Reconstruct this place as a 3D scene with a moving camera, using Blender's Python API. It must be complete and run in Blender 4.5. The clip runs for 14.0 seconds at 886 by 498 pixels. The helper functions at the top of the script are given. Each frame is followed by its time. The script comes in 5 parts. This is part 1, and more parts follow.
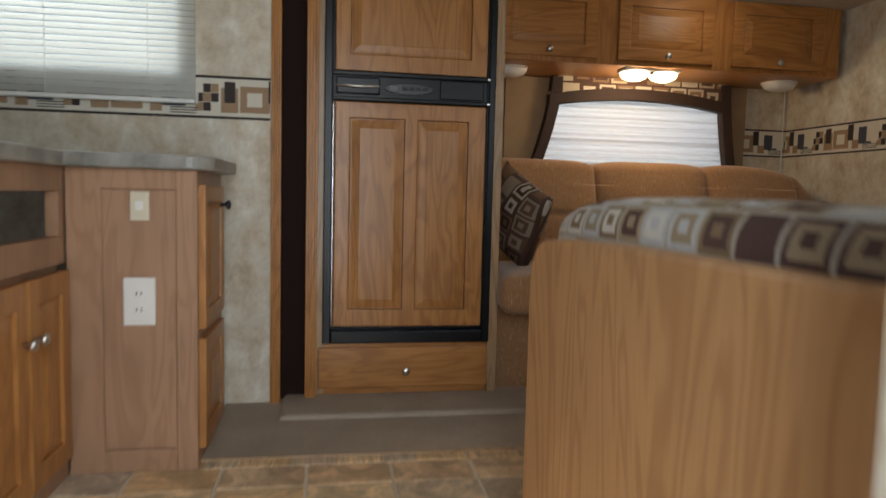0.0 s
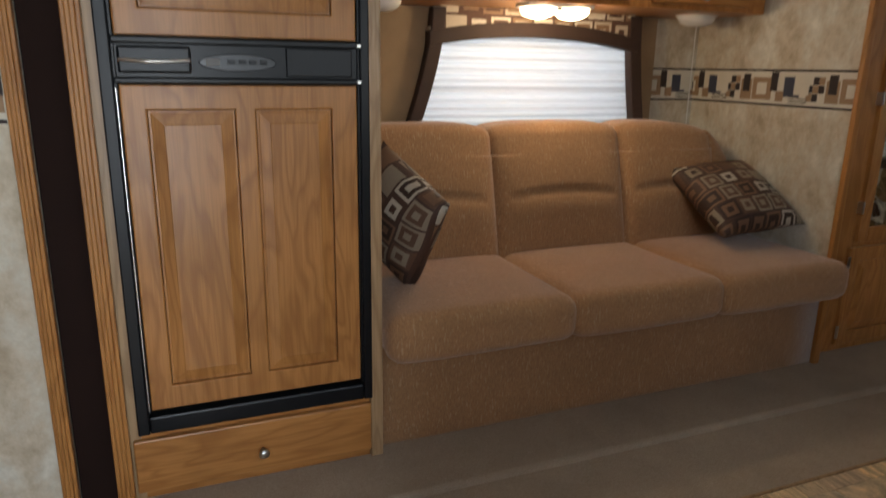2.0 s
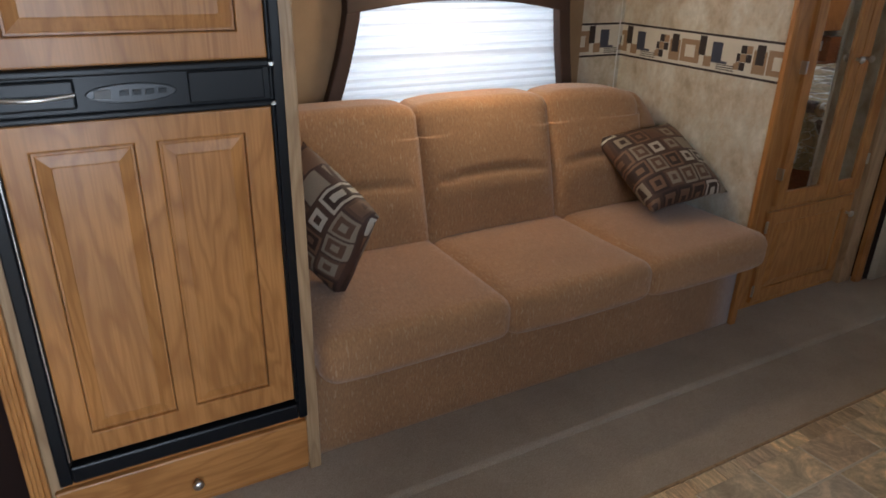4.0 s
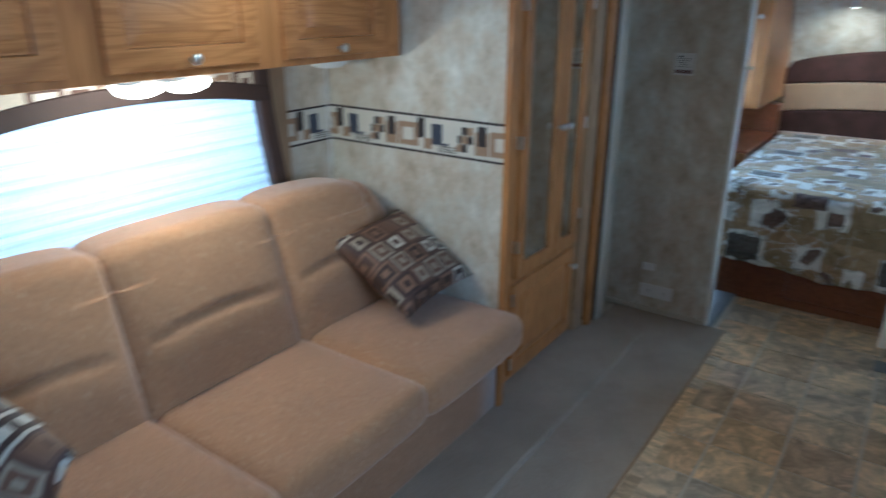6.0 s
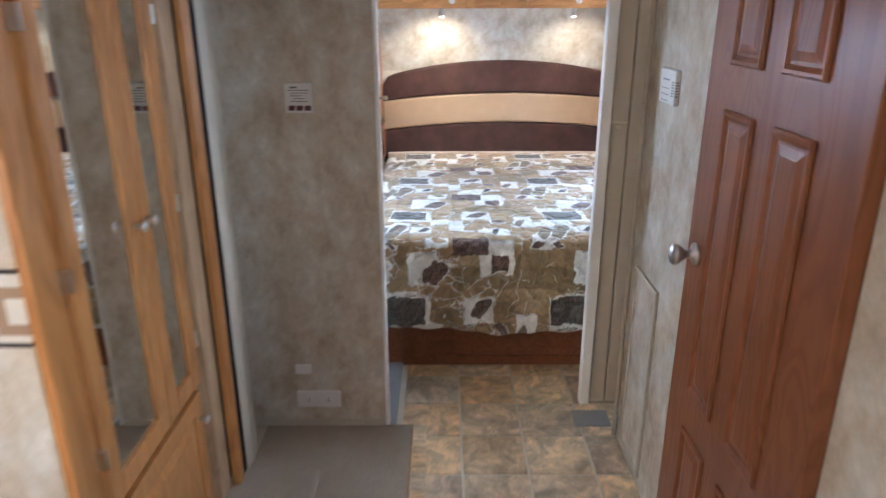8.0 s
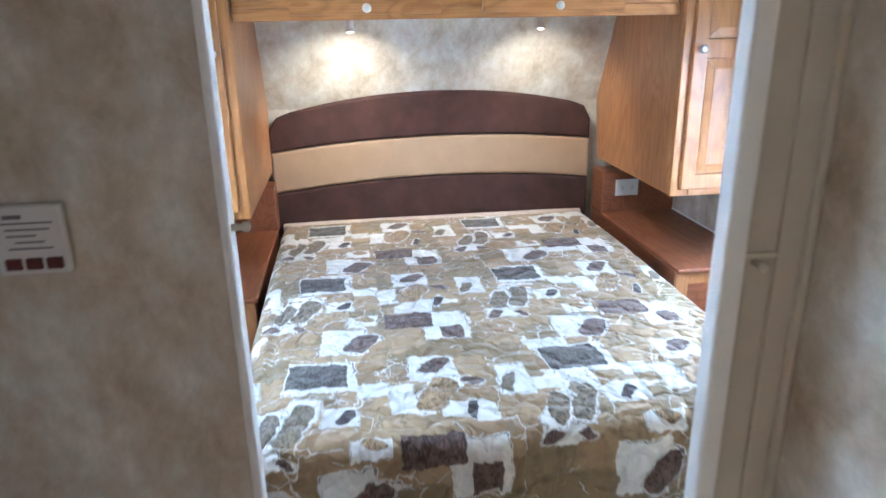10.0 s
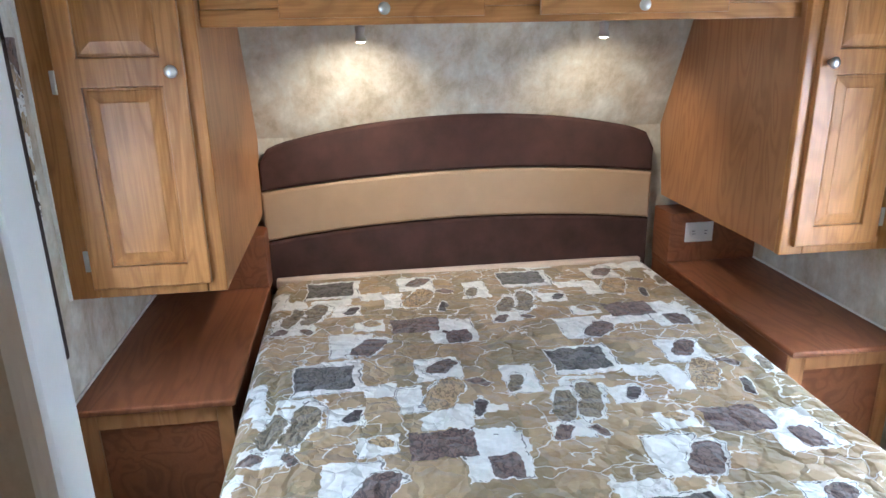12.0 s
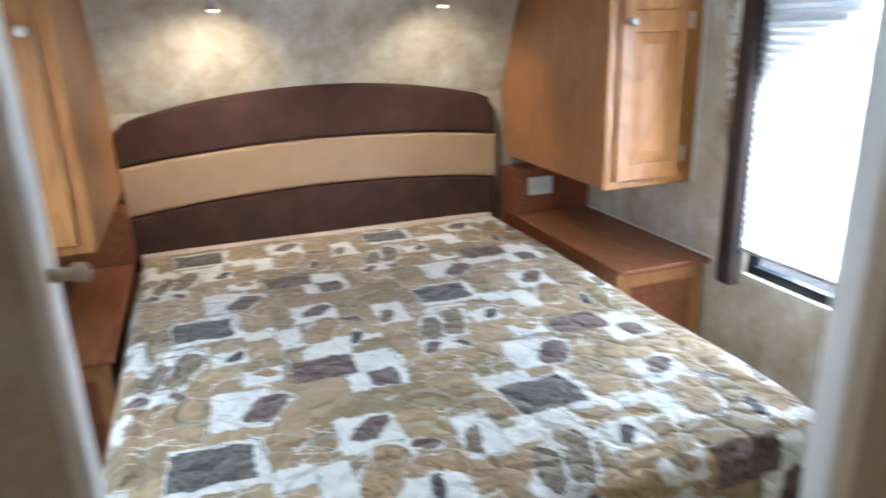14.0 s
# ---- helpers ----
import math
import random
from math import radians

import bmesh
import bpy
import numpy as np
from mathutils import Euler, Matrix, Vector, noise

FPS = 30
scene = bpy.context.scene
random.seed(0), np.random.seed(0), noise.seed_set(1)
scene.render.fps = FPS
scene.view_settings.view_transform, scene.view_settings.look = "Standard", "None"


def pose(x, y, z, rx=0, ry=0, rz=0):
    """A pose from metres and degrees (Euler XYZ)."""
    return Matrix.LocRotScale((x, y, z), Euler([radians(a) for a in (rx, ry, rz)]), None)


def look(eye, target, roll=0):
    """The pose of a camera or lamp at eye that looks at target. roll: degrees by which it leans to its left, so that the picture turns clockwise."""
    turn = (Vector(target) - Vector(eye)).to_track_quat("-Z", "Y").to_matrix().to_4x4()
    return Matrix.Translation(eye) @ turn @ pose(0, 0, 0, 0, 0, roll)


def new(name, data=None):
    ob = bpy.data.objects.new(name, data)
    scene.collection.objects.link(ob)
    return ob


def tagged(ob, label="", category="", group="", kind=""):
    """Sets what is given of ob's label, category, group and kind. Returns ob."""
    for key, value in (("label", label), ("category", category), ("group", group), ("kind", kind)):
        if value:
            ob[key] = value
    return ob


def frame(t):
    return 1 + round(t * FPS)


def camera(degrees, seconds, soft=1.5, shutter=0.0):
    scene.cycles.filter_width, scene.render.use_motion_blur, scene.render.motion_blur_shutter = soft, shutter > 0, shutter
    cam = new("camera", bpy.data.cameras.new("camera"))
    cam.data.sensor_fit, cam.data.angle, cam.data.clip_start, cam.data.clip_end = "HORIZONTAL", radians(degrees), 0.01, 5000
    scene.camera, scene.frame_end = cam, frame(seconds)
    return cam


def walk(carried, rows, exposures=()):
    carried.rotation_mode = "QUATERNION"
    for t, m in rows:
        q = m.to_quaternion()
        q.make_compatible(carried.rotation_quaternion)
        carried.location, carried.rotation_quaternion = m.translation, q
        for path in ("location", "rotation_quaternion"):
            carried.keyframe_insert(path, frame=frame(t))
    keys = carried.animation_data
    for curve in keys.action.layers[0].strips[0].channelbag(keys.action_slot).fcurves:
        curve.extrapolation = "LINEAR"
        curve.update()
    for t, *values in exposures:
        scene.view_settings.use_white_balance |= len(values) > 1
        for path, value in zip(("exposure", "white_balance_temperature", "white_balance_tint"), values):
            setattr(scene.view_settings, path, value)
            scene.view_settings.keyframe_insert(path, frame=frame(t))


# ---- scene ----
cam = camera(66.3, 14.0, shutter=0.6)
PATH = [
    (0, (0.135, 0.095, 0.8), (0.467, 2.061, 0.64), 1.4),
    (0.5, (0.147, 0.317, 0.968), (0.558, 2.265, 0.776), 1.4),
    (1, (0.179, 0.474, 1.103), (0.695, 2.387, 0.831), 1.3),
    (1.5, (0.225, 0.636, 1.182), (0.904, 2.483, 0.827), 1.1),
    (2, (0.248, 0.872, 1.189), (0.977, 2.661, 0.673), 1.0),
    (2.2, (0.247, 0.918, 1.21), (0.968, 2.688, 0.623), 0.9),
    (4.3, (0.306, 1.067, 1.531), (1.227, 2.655, 0.737), 1.2),
    (4.5, (0.302, 1.086, 1.565), (1.239, 2.667, 0.776), 1.2),
    (5, (0.309, 1.187, 1.597), (1.329, 2.747, 0.873), 0.9),
    (5.5, (0.381, 1.331, 1.612), (1.67, 2.689, 0.911), 0.4),
    (6, (0.531, 1.49, 1.636), (2.064, 2.571, 0.943), 0.2),
    (6.5, (0.684, 1.687, 1.644), (2.444, 2.345, 0.959), 0.3),
    (7, (0.911, 1.806, 1.653), (2.767, 2.106, 0.972), -0.3),
    (7.5, (1.239, 1.888, 1.639), (3.117, 2.017, 0.964), -0.3),
    (8, (1.581, 1.993, 1.631), (3.467, 1.994, 0.964), -0.1),
    (8.5, (1.984, 2.006, 1.623), (3.863, 1.846, 0.955), -0.6),
    (9, (2.396, 2.028, 1.642), (4.263, 1.8, 0.962), -0.7),
    (9.2, (2.534, 2.042, 1.634), (4.403, 1.803, 0.957), -0.8),
    (11.3, (3.506, 2.007, 1.633), (5.396, 1.756, 1.027), -1.1),
    (11.5, (3.576, 2.02, 1.62), (5.464, 1.769, 1.01), -1.1),
    (12, (3.64, 2.039, 1.612), (5.53, 1.796, 1.004), -1.1),
    (12.5, (3.661, 2.045, 1.598), (5.55, 1.802, 0.988), -1.2),
    (13, (3.597, 2.083, 1.584), (5.487, 1.834, 0.978), -1.2),
    (13.5, (3.503, 2.119, 1.555), (5.377, 1.775, 0.946), -1.3),
    (13.7, (3.485, 2.138, 1.527), (5.349, 1.692, 0.92), -1.45),
    (14, (3.436, 2.093, 1.51), (5.231, 1.462, 0.893), -1.8),
]
EXPOSURES = [(0, -0.3, 6500, 10), (0.5, -0.05, 5500, 10), (1.0, 0.05, 5300, 10), (2.2, 0.0, 6400, 10), (4.3, 0.4, 5300, 10), (5.0, 0.72, 4400, 2), (6.0, 0.88, 4100, -3), (7.0, 1.15, 4400, 2), (8.0, 1.85, 4900, 10), (9.2, 2.0, 4650, 8), (11.3, 1.28, 4800, 6), (13.5, 1.3, 5250, 9), (14, 1.3, 5200, 6)]
walk(cam, [(t, look(eye, target, roll)) for t, eye, target, roll in PATH], EXPOSURES)
SKY = 0.12
LIGHT = {"sofa": 4.5, "kitchen": 9, "dinette": 6.0, "entry": 42, "bed_left": 18, "bed_right": 31, "lamp": 2.6, "dome": 0.45, "spot": 10.5}

# ---- light ----
world = bpy.data.worlds.new("sky")
scene.world = world
world.use_nodes = True
wn = world.node_tree.nodes
sky = wn.new("ShaderNodeTexSky")
sky.sky_type, sky.sun_disc = "NISHITA", False
sky.sun_elevation, sky.sun_rotation = radians(50), radians(200)
wn["Background"].inputs[1].default_value = SKY
world.node_tree.links.new(sky.outputs[0], wn["Background"].inputs[0])
sun = new("sun", bpy.data.lights.new("sun", "SUN"))
sun.data.energy, sun.data.angle, sun.data.color = 3.0, radians(0.5), (1.0, 0.95, 0.87)
sun.matrix_world = look((0, -4, 8), (0.6, 0.5, 0))


def area_lamp(name, at, towards, w, h, power, color):
    """A sheet of sky light in a window's opening."""
    data = bpy.data.lights.new(name, "AREA")
    data.shape, data.size, data.size_y, data.energy, data.color = "RECTANGLE", w, h, power, color
    ob = new(name, data)
    ob.matrix_world = look(at, towards)
    return ob


def bulb(name, at, power, color, size=0.03):
    data = bpy.data.lights.new(name, "POINT")
    data.energy, data.color, data.shadow_soft_size = power, color, size
    ob = new(name, data)
    ob.location = at
    return ob


def spot(name, at, target, power, color, angle):
    data = bpy.data.lights.new(name, "SPOT")
    data.energy, data.color, data.shadow_soft_size, data.spot_size, data.spot_blend = power, color, 0.03, radians(angle), 1.0
    ob = new(name, data)
    ob.matrix_world = look(at, target)
    return ob


DAY = (0.88, 0.95, 1.0)
WARM = (1.0, 0.72, 0.42)
area_lamp("sofa_window_light", (1.74, 3.78, 1.15), (1.74, 3.0, 1.0), 1.1, 0.6, LIGHT["sofa"], DAY)
area_lamp("kitchen_window_light", (-0.8, 2.84, 1.42), (-0.8, 2.0, 1.3), 0.85, 0.65, LIGHT["kitchen"], DAY)
area_lamp("dinette_window_light", (1.35, 0.33, 1.3), (1.35, 2.0, 0.9), 1.1, 0.7, LIGHT["dinette"], DAY)
area_lamp("entry_door_light", (0.28, -0.40, 1.0), (0.0, 2.0, 0.9), 0.7, 1.7, LIGHT["entry"], DAY)
area_lamp("bedroom_left_light", (4.82, 2.98, 1.26), (4.35, 2.0, 0.5), 0.72, 0.70, LIGHT["bed_left"], DAY)
area_lamp("bedroom_right_light", (4.88, 0.22, 1.22), (4.40, 1.2, 0.45), 0.5, 0.85, LIGHT["bed_right"], DAY)
bulb("sofa_lamp_light", (1.60, 3.265, 1.375), LIGHT["lamp"], WARM, 0.02)
bulb("sofa_lamp_light", (1.74, 3.265, 1.375), LIGHT["lamp"], WARM, 0.02)
bulb("ceiling_lamp_light", (1.84, 2.89, 1.68), LIGHT["dome"], (1.0, 0.86, 0.66), 0.05)
spot("reading_light", (5.87, 2.0, 1.585), (6.2, 2.03, 1.1), LIGHT["spot"], (1.0, 0.80, 0.55), 125)
spot("reading_light", (5.87, 1.21, 1.585), (6.2, 1.12, 1.05), LIGHT["spot"] * 0.7, (1.0, 0.80, 0.55), 125)


# ---- materials ----
def material(name, rough=0.6, metal=0.0):
    m = bpy.data.materials.new(name)
    m.use_nodes = True
    b = m.node_tree.nodes["Principled BSDF"]
    b.inputs["Roughness"].default_value, b.inputs["Metallic"].default_value = rough, metal
    return m, m.node_tree.nodes, m.node_tree.links, b


def coords(n, l, scale, kind="Object"):
    tc, mp = n.new("ShaderNodeTexCoord"), n.new("ShaderNodeMapping")
    mp.inputs["Scale"].default_value = scale
    l.new(tc.outputs[kind], mp.inputs["Vector"])
    return mp.outputs["Vector"]


def noise_tex(n, l, vec, scale, detail=4.0, rough=0.6, distortion=0.0):
    t = n.new("ShaderNodeTexNoise")
    t.inputs["Scale"].default_value, t.inputs["Detail"].default_value = scale, detail
    t.inputs["Roughness"].default_value, t.inputs["Distortion"].default_value = rough, distortion
    l.new(vec, t.inputs["Vector"])
    return t


def ramp(n, l, fac, stops, mode="LINEAR"):
    r = n.new("ShaderNodeValToRGB")
    r.color_ramp.interpolation = mode
    e = r.color_ramp.elements
    while len(e) < len(stops):
        e.new(0.5)
    for k, (p, c) in enumerate(stops):
        e[k].position, e[k].color = p, (*c, 1)
    l.new(fac, r.inputs[0])
    return r.outputs[0]


def mix(n, l, fac, a, b, mode="MIX"):
    m = n.new("ShaderNodeMix")
    m.data_type, m.blend_type = "RGBA", mode
    for sock, v in ((m.inputs[0], fac), (m.inputs[6], a), (m.inputs[7], b)):
        if isinstance(v, (int, float)):
            sock.default_value = v
        elif isinstance(v, tuple):
            sock.default_value = (*v, 1)
        else:
            l.new(v, sock)
    return m.outputs[2]


def calc(n, l, op, a, b=None):
    m = n.new("ShaderNodeMath")
    m.operation = op
    for sock, v in zip(m.inputs, (a, b)):
        if v is None:
            continue
        if isinstance(v, (int, float)):
            sock.default_value = v
        else:
            l.new(v, sock)
    return m.outputs[0]


def bump(n, l, b, height, strength, distance=0.002):
    k = n.new("ShaderNodeBump")
    k.inputs["Strength"].default_value, k.inputs["Distance"].default_value = strength, distance
    l.new(height, k.inputs["Height"])
    l.new(k.outputs[0], b.inputs["Normal"])


def plain(name, color, rough=0.5, metal=0.0, vary=0.08, fine=0.15):
    m, n, l, b = material(name, rough, metal)
    v = coords(n, l, (1, 1, 1))
    t = noise_tex(n, l, v, 9.0, 5.0)
    lo, hi = tuple(c * (1 - vary) for c in color), tuple(min(1, c * (1 + vary)) for c in color)
    l.new(ramp(n, l, t.outputs[0], [(0.3, lo), (0.7, hi)]), b.inputs["Base Color"])
    if fine:
        f = noise_tex(n, l, v, 220.0, 2.0)
        bump(n, l, b, f.outputs[0], fine, 0.0008)
    return m


def wood(name, dark, light, axis, rough=0.35, grain=1.0):
    """Oak veneer with long pores and wide cathedral figure along one axis."""
    m, n, l, b = material(name, rough)
    long, across = 1.5, 8.5
    s = [across] * 3
    s["xyz".index(axis)] = long
    v = coords(n, l, s)
    wide = noise_tex(n, l, v, 0.8, 2.5, 0.5, 0.9)
    rings = calc(n, l, "FRACT", calc(n, l, "MULTIPLY", wide.outputs[0], 9.0))
    s2 = [150.0] * 3
    s2["xyz".index(axis)] = 4.0
    pores = noise_tex(n, l, coords(n, l, s2), 1.0, 3.0, 0.7)
    broad = noise_tex(n, l, coords(n, l, (1, 1, 1)), 3.5, 2.0)
    mid = tuple((a + c) / 2 for a, c in zip(dark, light))
    deep = tuple(a * (0.45 + 0.15 * grain) + c * (0.55 - 0.15 * grain) for a, c in zip(dark, light))
    base = ramp(n, l, rings, [(0.0, mid), (0.22, light), (0.6, light), (0.88, mid), (0.97, deep), (1.0, mid)])
    base = mix(n, l, calc(n, l, "MULTIPLY", ramp(n, l, pores.outputs[0], [(0.40, (1, 1, 1)), (0.56, (0, 0, 0))]), 0.36 * grain), base, dark)
    base = mix(n, l, 0.35, base, ramp(n, l, broad.outputs[0], [(0.3, (0.72, 0.72, 0.72)), (0.7, (1.15, 1.12, 1.08))]), "MULTIPLY")
    l.new(base, b.inputs["Base Color"])
    b.inputs["Coat Weight"].default_value, b.inputs["Coat Roughness"].default_value = 0.10, 0.2
    b.inputs["Specular IOR Level"].default_value = 0.3
    bump(n, l, b, pores.outputs[0], 0.12 * grain, 0.001)
    return m


def wallpaper():
    m, n, l, b = material("wallpaper", 0.75)
    v = coords(n, l, (1, 1, 0.75))
    big = noise_tex(n, l, v, 9.0, 6.0, 0.66, 0.2)
    small = noise_tex(n, l, v, 34.0, 6.0, 0.75)
    broad = noise_tex(n, l, v, 1.3, 2.0)
    a = ramp(n, l, big.outputs[0], [(0.32, (0.42, 0.345, 0.245)), (0.47, (0.56, 0.49, 0.385)), (0.56, (0.60, 0.565, 0.48)), (0.68, (0.72, 0.69, 0.61))])
    c = ramp(n, l, small.outputs[0], [(0.35, (0.78, 0.77, 0.74)), (0.65, (1.12, 1.12, 1.12))])
    a = mix(n, l, 0.6, a, ramp(n, l, broad.outputs[0], [(0.35, (0.86, 0.82, 0.76)), (0.65, (1.08, 1.08, 1.08))]), "MULTIPLY")
    l.new(mix(n, l, 0.5, a, c, "MULTIPLY"), b.inputs["Base Color"])
    bump(n, l, b, small.outputs[0], 0.12, 0.001)
    return m


def carpet_mat(name, lo, hi):
    m, n, l, b = material(name, 0.95)
    v = coords(n, l, (1, 1, 1))
    f, g = noise_tex(n, l, v, 260.0, 3.0, 0.8), noise_tex(n, l, v, 4.0, 4.0)
    col = ramp(n, l, f.outputs[0], [(0.3, lo), (0.7, hi)])
    l.new(mix(n, l, 0.5, col, ramp(n, l, g.outputs[0], [(0.3, (0.75, 0.75, 0.75)), (0.7, (1.15, 1.15, 1.15))]), "MULTIPLY"), b.inputs["Base Color"])
    bump(n, l, b, f.outputs[0], 0.7, 0.004)
    return m


def tile_mat():
    m, n, l, b = material("slate_vinyl", 0.30)
    info = n.new("ShaderNodeObjectInfo")
    v = coords(n, l, (1, 1, 1))
    add = n.new("ShaderNodeVectorMath")
    add.operation = "ADD"
    l.new(v, add.inputs[0])
    comb = n.new("ShaderNodeCombineXYZ")
    k = calc(n, l, "MULTIPLY", info.outputs["Random"], 40.0)
    l.new(k, comb.inputs[0]), l.new(k, comb.inputs[2])
    l.new(comb.outputs[0], add.inputs[1])
    big, fine = noise_tex(n, l, add.outputs[0], 9.0, 7.0, 0.7, 0.9), noise_tex(n, l, add.outputs[0], 55.0, 5.0, 0.7)
    tone = ramp(n, l, info.outputs["Random"], [(0.0, (0.36, 0.265, 0.165)), (0.2, (0.60, 0.41, 0.21)), (0.4, (0.44, 0.36, 0.26)), (0.6, (0.66, 0.49, 0.28)), (0.8, (0.40, 0.33, 0.25)), (1.0, (0.55, 0.37, 0.20))])
    cloud = ramp(n, l, big.outputs[0], [(0.3, (0.50, 0.50, 0.51)), (0.48, (1.0, 1.0, 1.0)), (0.64, (1.75, 1.72, 1.65))])
    col = mix(n, l, 0.9, tone, cloud, "MULTIPLY")
    l.new(mix(n, l, 0.4, col, ramp(n, l, fine.outputs[0], [(0.35, (0.75, 0.75, 0.75)), (0.65, (1.2, 1.2, 1.2))]), "MULTIPLY"), b.inputs["Base Color"])
    bump(n, l, b, big.outputs[0], 0.25, 0.003)
    return m


def chenille():
    m, n, l, b = material("tan_chenille", 0.92)
    v = coords(n, l, (330, 70, 70))
    f = noise_tex(n, l, v, 1.0, 3.0, 0.8)
    w = noise_tex(n, l, coords(n, l, (190, 38, 38)), 1.0, 2.0)
    g = noise_tex(n, l, coords(n, l, (1, 1, 1)), 5.0, 3.0)
    col = ramp(n, l, f.outputs[0], [(0.35, (0.27, 0.142, 0.064)), (0.6, (0.41, 0.218, 0.098))])
    col = mix(n, l, ramp(n, l, w.outputs[0], [(0.60, (0, 0, 0)), (0.68, (0.5, 0.5, 0.5))]), col, (0.56, 0.40, 0.25))
    l.new(mix(n, l, 0.4, col, ramp(n, l, g.outputs[0], [(0.3, (0.8, 0.8, 0.8)), (0.7, (1.15, 1.15, 1.15))]), "MULTIPLY"), b.inputs["Base Color"])
    b.inputs["Sheen Weight"].default_value = 0.35
    bump(n, l, b, f.outputs[0], 0.5, 0.002)
    return m


def squares_mat(name, scale, palette, ground, plane, rough=0.8):
    """Printed cloth of nested squares: each cell of a staggered grid takes its own colours."""
    m, n, l, b = material(name, rough)
    sep = n.new("ShaderNodeSeparateXYZ")
    l.new(coords(n, l, (scale, scale, scale)), sep.inputs[0])
    u, w = sep.outputs["XYZ".index(plane[0])], sep.outputs["XYZ".index(plane[1])]
    if len(plane) > 2:
        w = calc(n, l, "ADD", w, sep.outputs["XYZ".index(plane[2])])
    row = calc(n, l, "FLOOR", w)
    u = calc(n, l, "ADD", u, calc(n, l, "MULTIPLY", row, 0.37))
    col = calc(n, l, "FLOOR", u)
    fu, fw = calc(n, l, "FRACT", u), calc(n, l, "FRACT", w)
    cell = n.new("ShaderNodeCombineXYZ")
    l.new(col, cell.inputs[0]), l.new(row, cell.inputs[1])
    rnd = n.new("ShaderNodeTexWhiteNoise")
    l.new(cell.outputs[0], rnd.inputs[0])
    cell2 = n.new("ShaderNodeCombineXYZ")
    l.new(row, cell2.inputs[0]), l.new(col, cell2.inputs[1])
    rnd2 = n.new("ShaderNodeTexWhiteNoise")
    l.new(cell2.outputs[0], rnd2.inputs[0])
    d = calc(n, l, "MAXIMUM", calc(n, l, "ABSOLUTE", calc(n, l, "SUBTRACT", fu, 0.5)), calc(n, l, "ABSOLUTE", calc(n, l, "SUBTRACT", fw, 0.5)))
    step = 1.0 / len(palette)
    ca = ramp(n, l, rnd.outputs[0], [(k * step, c) for k, c in enumerate(palette)], "CONSTANT")
    cb = ramp(n, l, rnd2.outputs[0], [(k * step, c) for k, c in enumerate(palette[::-1])], "CONSTANT")
    inner = calc(n, l, "LESS_THAN", d, 0.15)
    ring = calc(n, l, "LESS_THAN", d, 0.33)
    outer = calc(n, l, "GREATER_THAN", d, 0.45)
    c = mix(n, l, ring, cb, ca)
    c = mix(n, l, inner, c, cb)
    c = mix(n, l, outer, c, ground)
    f = noise_tex(n, l, coords(n, l, (1, 1, 1)), 320.0, 2.0)
    l.new(mix(n, l, 0.5, c, ramp(n, l, f.outputs[0], [(0.3, (0.75, 0.75, 0.75)), (0.7, (1.2, 1.2, 1.2))]), "MULTIPLY"), b.inputs["Base Color"])
    bump(n, l, b, f.outputs[0], 0.4, 0.001)
    return m


